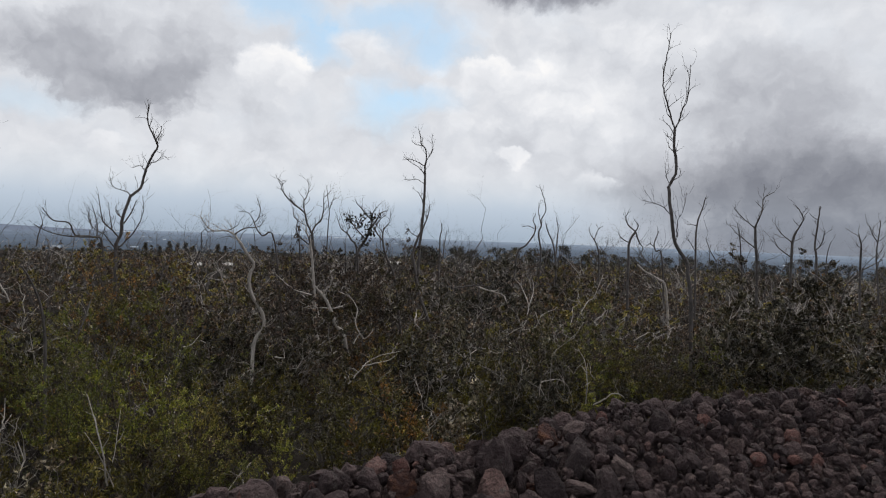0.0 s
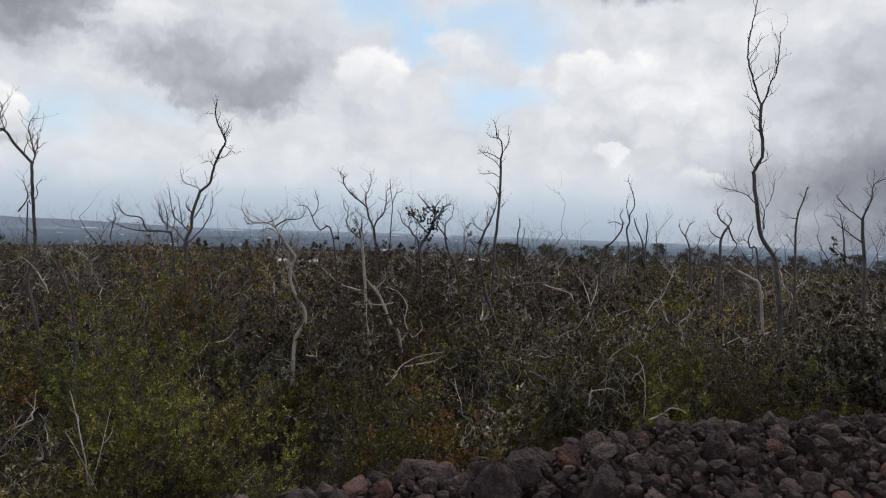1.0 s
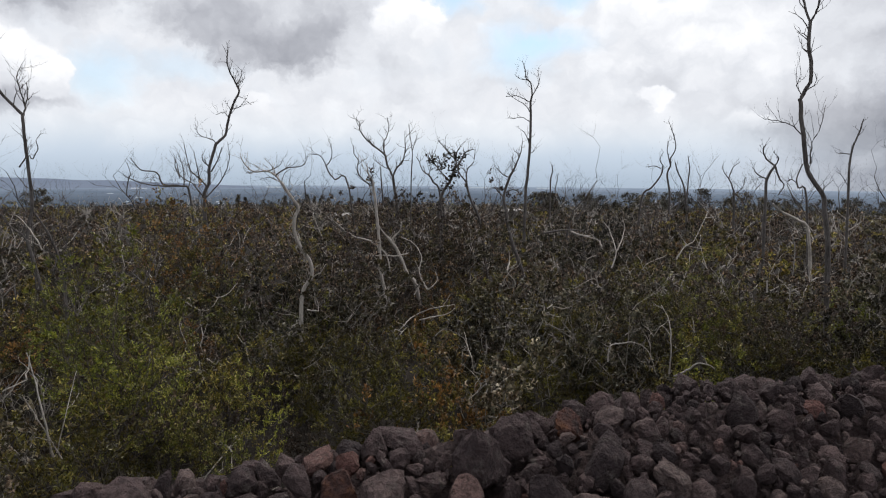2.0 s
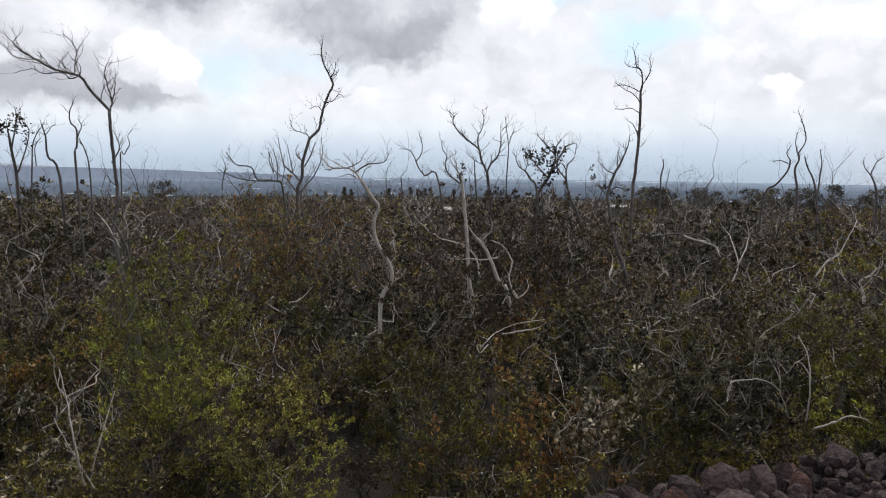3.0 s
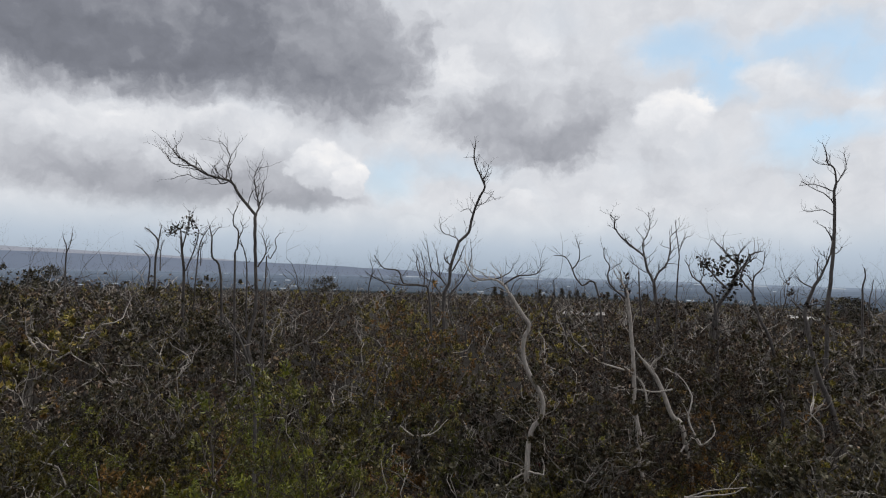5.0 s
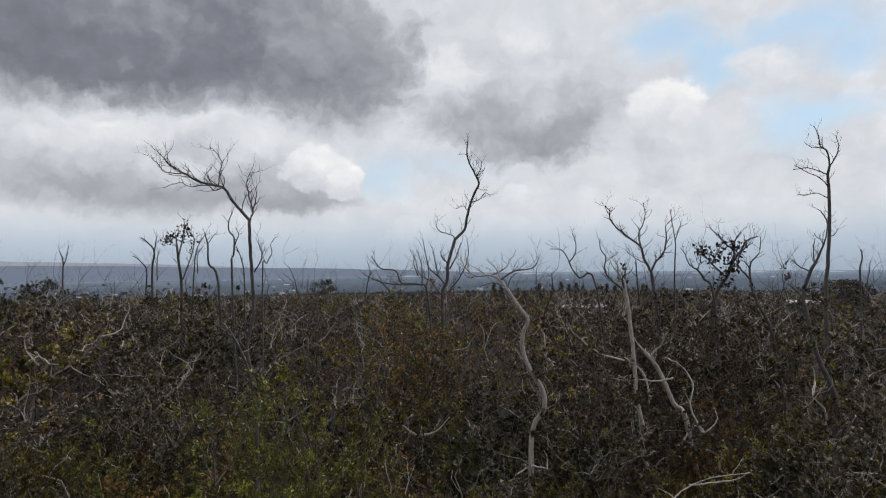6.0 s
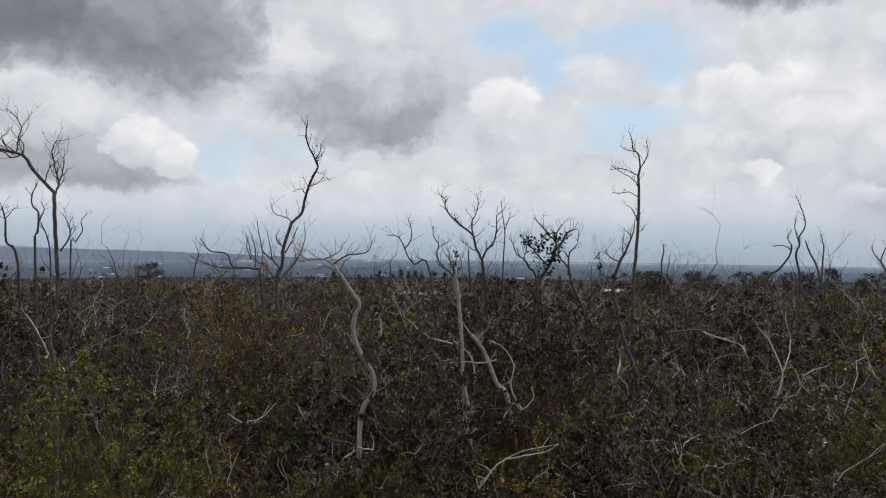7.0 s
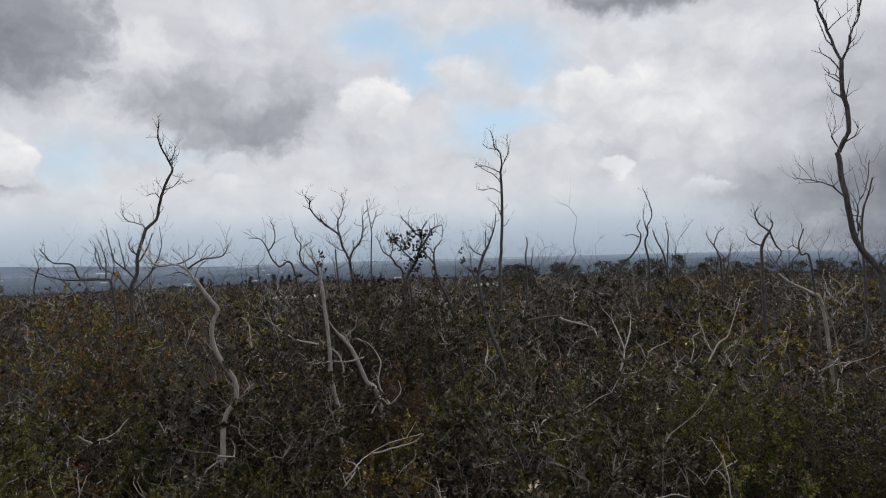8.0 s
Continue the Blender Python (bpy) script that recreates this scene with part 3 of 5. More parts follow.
dead_tree("very tall thin dead tree with bare twigs", -0.78, 26.46, 3, 0, [
    (0.0633, 0.0345, [(-0.19, -0.1), (-0.17, 2.59), (-0.11, 3.34), (-0.04, 4.52), (-0.03, 5.53), (-0.05, 6.04), (0.0, 6.29)]),
    (0.0288, 0.0092, [(0.0, 6.29), (-0.05, 6.71), (-0.23, 6.89), (-0.27, 7.15), (-0.38, 7.5)]),
    (0.0184, 0.0081, [(0.0, 6.29), (0.14, 6.54), (0.24, 6.87), (0.18, 7.21)]),
    (0.0207, 0.0081, [(-0.04, 6.04), (-0.29, 6.16), (-0.59, 6.28), (-0.96, 6.24)]),
    (0.0184, 0.0081, [(-0.05, 5.67), (-0.26, 5.96), (-0.58, 6.14), (-0.92, 6.38)]),
    (0.0161, 0.0069, [(-0.05, 5.33), (-0.35, 5.5), (-0.65, 5.46), (-0.87, 5.51)]),
    (0.0161, 0.0069, [(-0.12, 6.83), (-0.45, 6.87), (-0.64, 7.03)]),
    (0.0253, 0.0092, [(-0.03, 4.35), (-0.12, 4.69), (-0.24, 4.94), (-0.33, 5.03)]),
    (0.015, 0.0069, [(-0.02, 4.19), (0.1, 4.27), (0.17, 4.44)]),
])
dead_tree("crooked dead tree leaning into bare forks", -0.62, 18.25, 4, 0, [
    (0.0515, 0.0294, [(0.52, -0.1), (0.28, 1.0), (0.04, 1.61), (-0.09, 2.13), (-0.16, 2.56), (-0.21, 2.86), (-0.07, 3.32), (0.0, 3.46)]),
    (0.0257, 0.0074, [(0.0, 3.46), (0.11, 3.71), (0.2, 3.98), (0.23, 4.25)]),
    (0.0162, 0.0059, [(-0.07, 3.32), (-0.27, 3.42), (-0.38, 3.55)]),
    (0.0147, 0.0059, [(-0.0, 3.49), (-0.02, 3.7), (0.01, 3.92)]),
    (0.0184, 0.0074, [(-0.21, 2.83), (-0.36, 2.98), (-0.45, 3.09)]),
    (0.0162, 0.0066, [(-0.18, 2.94), (0.02, 3.02), (0.17, 2.96)]),
])
dead_tree("very tall slender dead tree forked at the top", 4.17, 12.10, -19, 0, [
    (0.038, 0.0235, [(0.52, -0.1), (0.43, 2.15), (0.35, 2.87), (0.31, 3.12), (0.1, 3.48), (0.01, 3.99), (-0.06, 4.46), (-0.03, 4.56), (0.06, 4.82), (0.0, 5.24), (-0.0, 5.57)]),
    (0.0165, 0.006, [(-0.0, 5.57), (-0.13, 5.96), (-0.23, 6.32), (-0.24, 6.58), (-0.2, 6.99), (-0.17, 7.18), (-0.14, 7.43)]),
    (0.0162, 0.0058, [(-0.0, 5.57), (0.07, 5.73), (0.11, 5.9), (0.2, 6.16), (0.21, 6.46), (0.22, 6.75)]),
    (0.0104, 0.0039, [(0.0, 3.99), (-0.17, 4.15), (-0.38, 4.21), (-0.53, 4.25)]),
    (0.0104, 0.0039, [(0.12, 3.58), (0.13, 3.89), (0.22, 4.1), (0.26, 4.41)]),
    (0.0078, 0.0039, [(-0.03, 4.56), (-0.12, 4.7), (-0.07, 4.82)]),
])
dead_tree("slim dead sapling with a few twigs", 7.37, 18.60, -22, 0, [
    (0.033, 0.013, [(-0.11, -0.1), (-0.18, 2.79), (-0.21, 3.59), (-0.17, 4.07), (-0.07, 4.4), (0.0, 4.72)]),
    (0.0135, 0.0065, [(-0.22, 3.92), (-0.32, 3.94), (-0.44, 3.93)]),
    (0.012, 0.006, [(-0.18, 3.12), (-0.3, 3.35), (-0.41, 3.5)]),
])
dead_tree("distant dead tree with a slanting limb", 4.99, 35.65, -8, 0, [
    (0.0548, 0.0365, [(-1.1, -0.1), (-0.94, 2.31), (-0.5, 2.79), (-0.07, 3.42), (0.0, 3.89)]),
    (0.0274, 0.0128, [(0.0, 3.89), (-0.16, 4.19), (-0.02, 4.5)]),
    (0.0274, 0.0128, [(-0.08, 3.73), (-0.39, 3.87), (-0.7, 3.8)]),
])
dead_tree("distant thin dead tree forked high up", 5.54, 37.59, -8, 0, [
    (0.0578, 0.0386, [(0.01, -0.1), (0.08, 2.3), (-0.1, 3.42), (0.04, 3.91), (-0.0, 4.23)]),
    (0.0347, 0.0135, [(-0.0, 4.23), (0.26, 4.82), (0.11, 5.53), (-0.14, 6.17)]),
    (0.0289, 0.0135, [(0.04, 3.91), (-0.15, 4.71), (-0.1, 5.2)]),
])
dead_tree("distant dead tree with two bare stems", 5.67, 36.56, -9, 0, [
    (0.0563, 0.0263, [(0.72, -0.1), (0.61, 2.05), (0.42, 2.99), (0.14, 3.6), (0.0, 4.07)]),
    (0.0413, 0.0169, [(0.61, 2.05), (0.66, 3.15), (0.69, 3.78), (0.58, 4.4)]),
])
dead_tree("twisted dead tree with contorted bare limbs", 6.73, 23.04, -16, 0, [
    (0.0487, 0.0365, [(-0.15, -0.1), (-0.2, 2.71), (-0.19, 3.31), (-0.0, 3.71)]),
    (0.0304, 0.0122, [(-0.0, 3.71), (-0.26, 3.94), (-0.35, 4.2), (-0.28, 4.34)]),
    (0.0244, 0.0097, [(-0.19, 3.31), (-0.47, 3.46), (-0.57, 3.65)]),
    (0.0304, 0.011, [(-0.0, 3.71), (0.15, 3.32), (0.27, 3.13), (0.13, 2.83)]),
    (0.0244, 0.0097, [(-0.0, 3.71), (0.09, 3.91), (0.04, 4.01)]),
])
dead_tree("small distant dead tree with fanned twigs", 6.73, 29.24, -13, 0, [
    (0.0457, 0.0244, [(0.29, -0.1), (0.23, 2.43), (0.16, 2.93), (0.0, 3.3)]),
    (0.0244, 0.0091, [(0.0, 3.3), (0.13, 3.73), (0.36, 3.94)]),
    (0.0244, 0.0091, [(0.0, 3.3), (-0.18, 3.54), (-0.24, 3.79)]),
    (0.0228, 0.0091, [(0.22, 2.68), (0.5, 2.94), (0.58, 3.32)]),
])
dead_tree("bent pale dead branch rising from the scrub", 5.70, 19.17, -17, 0, [
    (0.0406, 0.0223, [(1.02, -0.1), (0.82, 2.01), (0.6, 2.33), (0.2, 2.55), (-0.0, 2.74)]),
])
dead_tree("slender dead sapling with few twigs", 6.85, 20.91, -18, 0, [
    (0.0335, 0.0134, [(0.34, -0.1), (0.14, 2.84), (-0.07, 3.1), (-0.12, 3.36), (0.0, 3.73)]),
    (0.0134, 0.0067, [(-0.08, 3.19), (-0.26, 3.32), (-0.37, 3.24)]),
])
dead_tree("dead tree with a dense bare twiggy crown", 6.43, 13.55, -25, 0, [
    (0.0342, 0.0228, [(0.12, -0.1), (0.07, 2.71), (0.0, 3.64), (0.0, 3.87)]),
    (0.0183, 0.0061, [(0.0, 3.87), (0.11, 4.22), (0.12, 4.45), (0.32, 4.59)]),
    (0.0152, 0.0061, [(0.0, 3.81), (-0.2, 3.98), (-0.42, 4.21)]),
    (0.0152, 0.0061, [(0.01, 3.41), (-0.26, 3.63), (-0.4, 3.74)]),
    (0.019, 0.0061, [(-0.18, 2.46), (-0.24, 3.16), (-0.29, 3.63), (-0.35, 3.92)]),
])
dead_tree("bare dead tree with a bowed top", 7.33, 13.66, -28, 0, [
    (0.0315, 0.0236, [(-0.01, -0.1), (-0.06, 2.84), (-0.06, 3.55), (0.0, 3.79)]),
    (0.0173, 0.0063, [(0.0, 3.79), (0.11, 4.02), (0.06, 4.2), (-0.05, 4.35)]),
    (0.0142, 0.0055, [(-0.06, 3.55), (-0.26, 3.72), (-0.37, 3.87)]),
    (0.0142, 0.0055, [(-0.08, 3.25), (-0.3, 3.42), (-0.43, 3.65)]),
])
dead_tree("bare dead tree with upright stems", 7.93, 13.89, -30, 0, [
    (0.0284, 0.013, [(0.09, -0.1), (-0.01, 2.97), (-0.06, 3.45), (-0.03, 3.93), (-0.0, 4.34)]),
    (0.0146, 0.0065, [(-0.05, 3.39), (0.07, 3.57), (0.11, 3.83)]),
    (0.0146, 0.0065, [(0.28, 2.27), (0.16, 3.1), (0.22, 3.58)]),
])
dead_tree("thin dead tree with a hooked tip", 7.48, 11.84, -32, 0, [
    (0.0249, 0.0099, [(0.16, -0.1), (0.05, 3.09), (0.05, 3.5), (0.0, 3.75)]),
    (0.0178, 0.0064, [(0.36, 2.51), (0.29, 3.31), (0.31, 3.71), (0.33, 4.01)]),
    (0.0107, 0.005, [(0.3, 3.61), (0.21, 3.76), (0.16, 3.91)]),
])
dead_tree("dead tree with small dark leaf tufts in its top", -15.26, 14.50, 56, 1, [
    (0.0434, 0.0289, [(0.09, -0.1), (0.11, 2.9), (0.04, 3.65), (-0.0, 4.11)]),
    (0.0212, 0.0077, [(-0.0, 4.11), (-0.04, 4.34), (-0.21, 4.22), (-0.35, 4.22)]),
    (0.0212, 0.0077, [(0.04, 3.81), (0.14, 4.27), (0.19, 4.65), (0.16, 4.85)]),
    (0.0193, 0.0077, [(0.14, 3.2), (0.36, 3.82), (0.45, 4.28), (0.31, 4.5)]),
])
dead_tree("bare dead tree with slanting stems", -14.45, 14.78, 54, 0, [
    (0.0375, 0.015, [(0.45, -0.1), (0.33, 3.08), (0.1, 3.6), (0.07, 4.13), (0.0, 4.42)]),
    (0.0235, 0.0075, [(-0.34, 2.03), (-0.27, 3.37), (-0.2, 3.97), (0.03, 4.42)]),
    (0.0113, 0.0056, [(0.07, 4.13), (0.22, 4.36), (0.31, 4.41)]),
    (0.0141, 0.0066, [(-0.18, 3.37), (-0.18, 3.82), (-0.06, 4.05)]),
])
dead_tree("dead sapling with a wavering stem", -13.24, 14.72, 51, 0, [
    (0.0311, 0.0107, [(0.09, -0.1), (-0.03, 3.4), (0.02, 3.83), (0.03, 4.27), (-0.09, 4.43), (-0.09, 4.69), (0.0, 4.91)]),
    (0.016, 0.0071, [(0.03, 4.05), (0.14, 4.34), (0.07, 4.51)]),
    (0.0222, 0.0107, [(0.29, 1.83), (0.27, 3.27), (0.19, 3.77), (0.07, 4.05)]),
])
dead_tree("dead tree with forked bare stems", -16.59, 14.30, 58, 0, [
    (0.0355, 0.0142, [(0.34, -0.1), (0.27, 3.16), (0.33, 3.95), (0.15, 4.23), (0.0, 4.36)]),
    (0.0203, 0.0081, [(0.33, 3.95), (0.38, 4.27), (0.4, 4.46)]),
    (0.0183, 0.0081, [(0.41, 3.17), (0.4, 3.72), (0.47, 4.04)]),
    (0.0223, 0.0081, [(0.11, 2.85), (0.13, 3.47), (-0.09, 3.78), (-0.24, 3.85)]),
])
dead_tree("distant bare dead tree on the skyline", -30.12, 18.71, 64, 0, [
    (0.0431, 0.0172, [(0.15, -0.1), (0.13, 3.03), (0.15, 3.79), (0.0, 4.29)]),
    (0.0259, 0.0121, [(0.14, 3.54), (0.29, 4.05), (0.35, 4.51)]),
])
dead_tree("distant dead tree with forked upright stems", -0.10, 28.79, 1, 0, [
    (0.038, 0.0178, [(-0.05, -0.1), (-0.03, 2.63), (-0.04, 3.17), (0.03, 3.54), (0.0, 3.81)]),
    (0.0254, 0.0101, [(0.12, 2.28), (0.16, 2.82), (0.21, 3.09), (0.25, 3.45)]),
])
dead_tree("thin grey dead sapling standing among shrubs", -5.37, 8.38, 52, 0, [
    (0.0225, 0.0094, [(0.31, -0.1), (0.29, 1.76), (0.26, 2.19), (0.2, 2.49), (0.1, 2.74), (0.0, 2.92)]),
    (0.009, 0.0038, [(0.27, 2.13), (0.33, 2.43), (0.37, 2.67)]),
    (0.0083, 0.0038, [(0.24, 2.31), (0.14, 2.43), (0.08, 2.59)]),
])
dead_tree("low dead tree with long sprawling bare limbs", -9.83, 16.07, 40, 0, [
    (0.0325, 0.0081, [(1.55, -0.1), (1.38, 2.71), (1.16, 3.04), (0.74, 3.08), (0.6, 3.38), (0.25, 3.44), (0.09, 3.62), (-0.0, 3.75)]),
    (0.0203, 0.0065, [(1.16, 3.04), (0.54, 3.06), (0.13, 3.16), (-0.18, 3.33)]),
    (0.0179, 0.0057, [(1.23, 3.04), (1.25, 3.4), (1.21, 3.65), (1.15, 3.88)]),
    (0.0179, 0.0057, [(1.15, 3.26), (1.05, 3.53), (1.07, 3.74)]),
    (0.013, 0.0057, [(1.34, 3.01), (1.4, 3.33), (1.35, 3.61)]),
    (0.0162, 0.0057, [(-0.11, 2.82), (-0.09, 3.09), (-0.02, 3.37), (-0.09, 3.61)]),
])
dead_tree("thin dead sapling with upright twigs", -3.22, 17.93, 14, 0, [
    (0.0185, 0.0059, [(0.03, -0.1), (0.06, 3.22), (0.09, 3.87), (0.03, 4.34), (0.0, 4.64)]),
    (0.0111, 0.0044, [(0.09, 3.99), (0.17, 4.23), (0.31, 4.31)]),
    (0.0222, 0.0133, [(-0.65, 2.59), (-0.69, 3.07), (-0.71, 3.55)]),
])
dead_tree("leaning dead limb with crooked twigs", -4.76, 15.27, 24, 0, [
    (0.0224, 0.0064, [(1.17, -0.1), (0.85, 3.06), (0.54, 3.26), (0.41, 3.42), (0.32, 3.63), (0.21, 3.79), (0.0, 3.81)]),
    (0.0141, 0.0051, [(0.35, 3.55), (0.47, 3.74), (0.47, 3.95), (0.41, 4.11)]),
])
dead_tree("small forked dead tree with bare twigs", -8.10, 11.51, 48, 0, [
    (0.014, 0.0047, [(-0.21, -0.1), (-0.22, 3.34), (-0.15, 3.6), (-0.06, 3.78), (-0.08, 3.92), (-0.0, 4.05)]),
    (0.014, 0.0047, [(-0.35, 3.46), (-0.23, 3.7), (-0.25, 3.87), (-0.31, 4.01)]),
])
# ---------------------------------------------------------------- shrubs
def crooked(shape, at, way, length, r, rng, steps, jog, lift=0.06, sides=3):
    """A stem that changes its way in jogs; gives its points."""
    pts, d = [at], way.normalized()
    for _ in range(steps):
        d = (d + Vector((rng.gauss(0, jog), rng.gauss(0, jog), rng.gauss(lift, jog * 0.8)))).normalized()
        pts.append(pts[-1] + d * (length / steps) * rng.uniform(0.7, 1.3))
    shape.tube(pts, [r * (1 - 0.75 * k / steps) for k in range(steps + 1)], sides)
    return pts


def shrub_shapes(rng, height, spread, stems, twigs, leaf_count, leaf_len, leaf_wide, upright=0.6, tuft=0.05, thick=0.009, crook=0.3, forks=2):
    """Stems, side twigs and leaf rosettes of one shrub standing at the origin."""
    wood, leaves = Shape(), Shape()
    tips = []
    for _ in range(stems):
        a, lean = rng.uniform(0, 2 * math.pi), rng.uniform(0.1, 1.0)
        out = Vector((math.cos(a), math.sin(a), 0))
        h = height * rng.uniform(0.6, 1.0) * (1.1 - 0.3 * lean)
        way = out * (lean * spread / height * (1.6 - upright)) + Vector((0, 0, 1))
        r = thick * rng.uniform(0.7, 1.3)
        pts = crooked(wood, out * rng.uniform(0.02, 0.12) - Vector((0, 0, 0.05)), way, h, r, rng, 6, crook, 0.12, 4)
        for _ in range(twigs):
            k = rng.randint(2, 6)
            b = rng.uniform(0, 2 * math.pi)
            side = Vector((math.cos(b), math.sin(b), rng.uniform(0.2, 1.0 + upright)))
            size = height * rng.uniform(0.16, 0.36)
            t = crooked(wood, pts[k], side, size, r * 0.55, rng, 4, crook * 1.3, 0.1)
            tips.append((t[-1], t[-1] - t[-2]))
            for _ in range(forks):
                q = rng.randint(1, 3)
                u = crooked(wood, t[q], side + Vector((rng.uniform(-1, 1), rng.uniform(-1, 1), rng.uniform(0, 0.8))), size * 0.5, r * 0.32, rng, 3, crook * 1.3, 0.1)
                tips.append((u[-1], u[-1] - u[-2]))
        tips.append((pts[-1], pts[-1] - pts[-2]))
    if leaf_count:
        bunch = max(9, leaf_count // len(tips))
        rng.shuffle(tips)
        for at, way in tips[:max(1, leaf_count // bunch)]:
            way = way.normalized()
            for _ in range(rng.randint(int(bunch * 0.6), int(bunch * 1.4))):
                c = at - way * rng.uniform(-0.3, 1.6) * tuft + Vector([rng.gauss(0, tuft * 0.3) for _ in range(3)])
                d = (way * rng.uniform(0.2, 1.0) + Vector((rng.uniform(-1, 1), rng.uniform(-1, 1), rng.uniform(-0.4, 0.9)))).normalized()
                s = rng.uniform(0.65, 1.3)
                leaves.leaf(c, d, leaf_len * s, leaf_wide * s, rng)
    return wood, leaves


shrub_rng = random.Random(5)
# kind: label, category, leaf and bark material, height, spread, stems, twigs, leaves, leaf length and width, uprightness, tuft
KINDS = {
    "green": ("dense green small-leaved shrub rising from the scrub", GREEN_LEAF, TWIG_BARK, (1.25, 0.6, 9, 5, 2400, 0.044, 0.021, 0.7, 0.05, 0.009, 0.22)),
    "tall_green": ("upright olive-green shrub with slender leafy shoots", GREEN_LEAF, TWIG_BARK, (1.55, 0.45, 10, 5, 2400, 0.05, 0.018, 1.0, 0.06, 0.009, 0.16)),
    "lime": ("bright yellow-green young shrub with upright shoots", LIME_LEAF, TWIG_BARK, (1.2, 0.42, 10, 5, 2600, 0.038, 0.018, 1.0, 0.055, 0.009, 0.16)),
    "grey": ("grey-green shrub with rounded leathery leaves", GREY_LEAF, MID_BARK, (1.5, 0.65, 7, 4, 1300, 0.055, 0.042, 0.5, 0.045, 0.012, 0.34)),
    "brown": ("brownish half-bare shrub with dull withered leaves", BROWN_LEAF, TWIG_BARK, (1.4, 0.65, 8, 5, 1500, 0.046, 0.03, 0.5, 0.045, 0.011, 0.34)),
    "rust": ("reddish-brown shrub with yellowing leaves", RUST_LEAF, TWIG_BARK, (1.2, 0.5, 8, 5, 1500, 0.046, 0.026, 0.6, 0.045, 0.01, 0.28)),
    "bare": ("leafless grey shrub of tangled dead branches", BROWN_LEAF, PALE_BARK, (1.8, 0.6, 3, 4, 0, 0.03, 0.02, 0.6, 0.06, 0.018, 0.42, 1)),
    "twiggy": ("leafless brown shrub of fine tangled twigs", BROWN_LEAF, MID_BARK, (1.3, 0.6, 5, 4, 0, 0.03, 0.02, 0.5, 0.06, 0.01, 0.38)),
    "dark": ("dark green shrub with clustered leathery leaves", DARK_LEAF, MID_BARK, (1.5, 0.68, 7, 5, 1900, 0.052, 0.036, 0.5, 0.05, 0.012, 0.34)),
}
VARIANTS = {}
for kind, (label, leaf_mat, bark, shape_of) in KINDS.items():
    VARIANTS[kind] = []
    for _ in range(3):
        wood, leaves = shrub_shapes(shrub_rng, *shape_of)
        VARIANTS[kind].append((wood.mesh("woody_frame", bark), leaves.mesh("foliage", leaf_mat, False) if leaves.v else None))

# leaner shapes for the thicket farther off: bigger and fewer leaves
FAR_KINDS = {
    "green": (GREEN_LEAF, (1.25, 0.65, 5, 3, 360, 0.08, 0.045, 0.6, 0.06, 0.012, 0.25, 0)),
    "grey": (GREY_LEAF, (1.35, 0.65, 4, 3, 260, 0.085, 0.06, 0.5, 0.06, 0.014, 0.36, 0)),
    "brown": (BROWN_LEAF, (1.35, 0.7, 5, 3, 320, 0.075, 0.05, 0.5, 0.07, 0.013, 0.36, 0)),
    "bare": (None, (1.95, 0.6, 3, 4, 0, 0.03, 0.02, 0.6, 0.06, 0.022, 0.4, 0)),
    "twiggy": (None, (1.5, 0.65, 4, 4, 0, 0.03, 0.02, 0.5, 0.06, 0.015, 0.4, 0)),
    "dark": (DARK_LEAF, (1.45, 0.75, 4, 3, 340, 0.085, 0.058, 0.5, 0.07, 0.013, 0.34, 0)),
    "rust": (RUST_LEAF, (1.25, 0.65, 5, 3, 300, 0.075, 0.044, 0.5, 0.06, 0.012, 0.3, 0)),
}
FAR_VARIANTS = {}
TALL = {}
for kind in ("grey", "dark", "brown", "green", "lime", "rust"):
    label, leaf_mat, bark, (h, s, stems, twigs, leaves, *rest) = KINDS[kind]
    TALL[kind] = []
    for _ in range(2):
        wood, leafage = shrub_shapes(shrub_rng, 2.4, 0.8, int(stems * 1.3), int(twigs * 1.4), int(leaves * 2.2), *rest)
        TALL[kind].append((wood.mesh("woody_frame", bark), leafage.mesh("foliage", leaf_mat, False)))

for kind, (leaf_mat, shape_of) in FAR_KINDS.items():
    FAR_VARIANTS[kind] = [tuple(arrays(s) for s in shrub_shapes(shrub_rng, *shape_of)) for _ in range(4)]


def choose(rng, weights):
    return rng.choices(list(weights), list(weights.values()))[0]


def scatter(rng, near, far, gap, bearing0=-46, bearing1=80):
    """Spots in a ring sector round (0.5, 2.5), none closer than gap."""
    cells, spots = {}, []
    area = (far * far - near * near) * radians(bearing1 - bearing0) / 2
    for _ in range(int(area / gap / gap * 3.5)):
        r = math.sqrt(rng.uniform(near * near, far * far))
        a = radians(rng.uniform(bearing0, bearing1))
        x, y = 0.5 - r * math.sin(a), 2.5 + r * math.cos(a)
        key = (int(x // gap), int(y // gap))
        if any((x - px) ** 2 + (y - py) ** 2 < gap * gap for i in (-1, 0, 1) for j in (-1, 0, 1) for px, py in cells.get((key[0] + i, key[1] + j), ())):
            continue
        cells.setdefault(key, []).append((x, y))
        spots.append((x, y))
    return spots


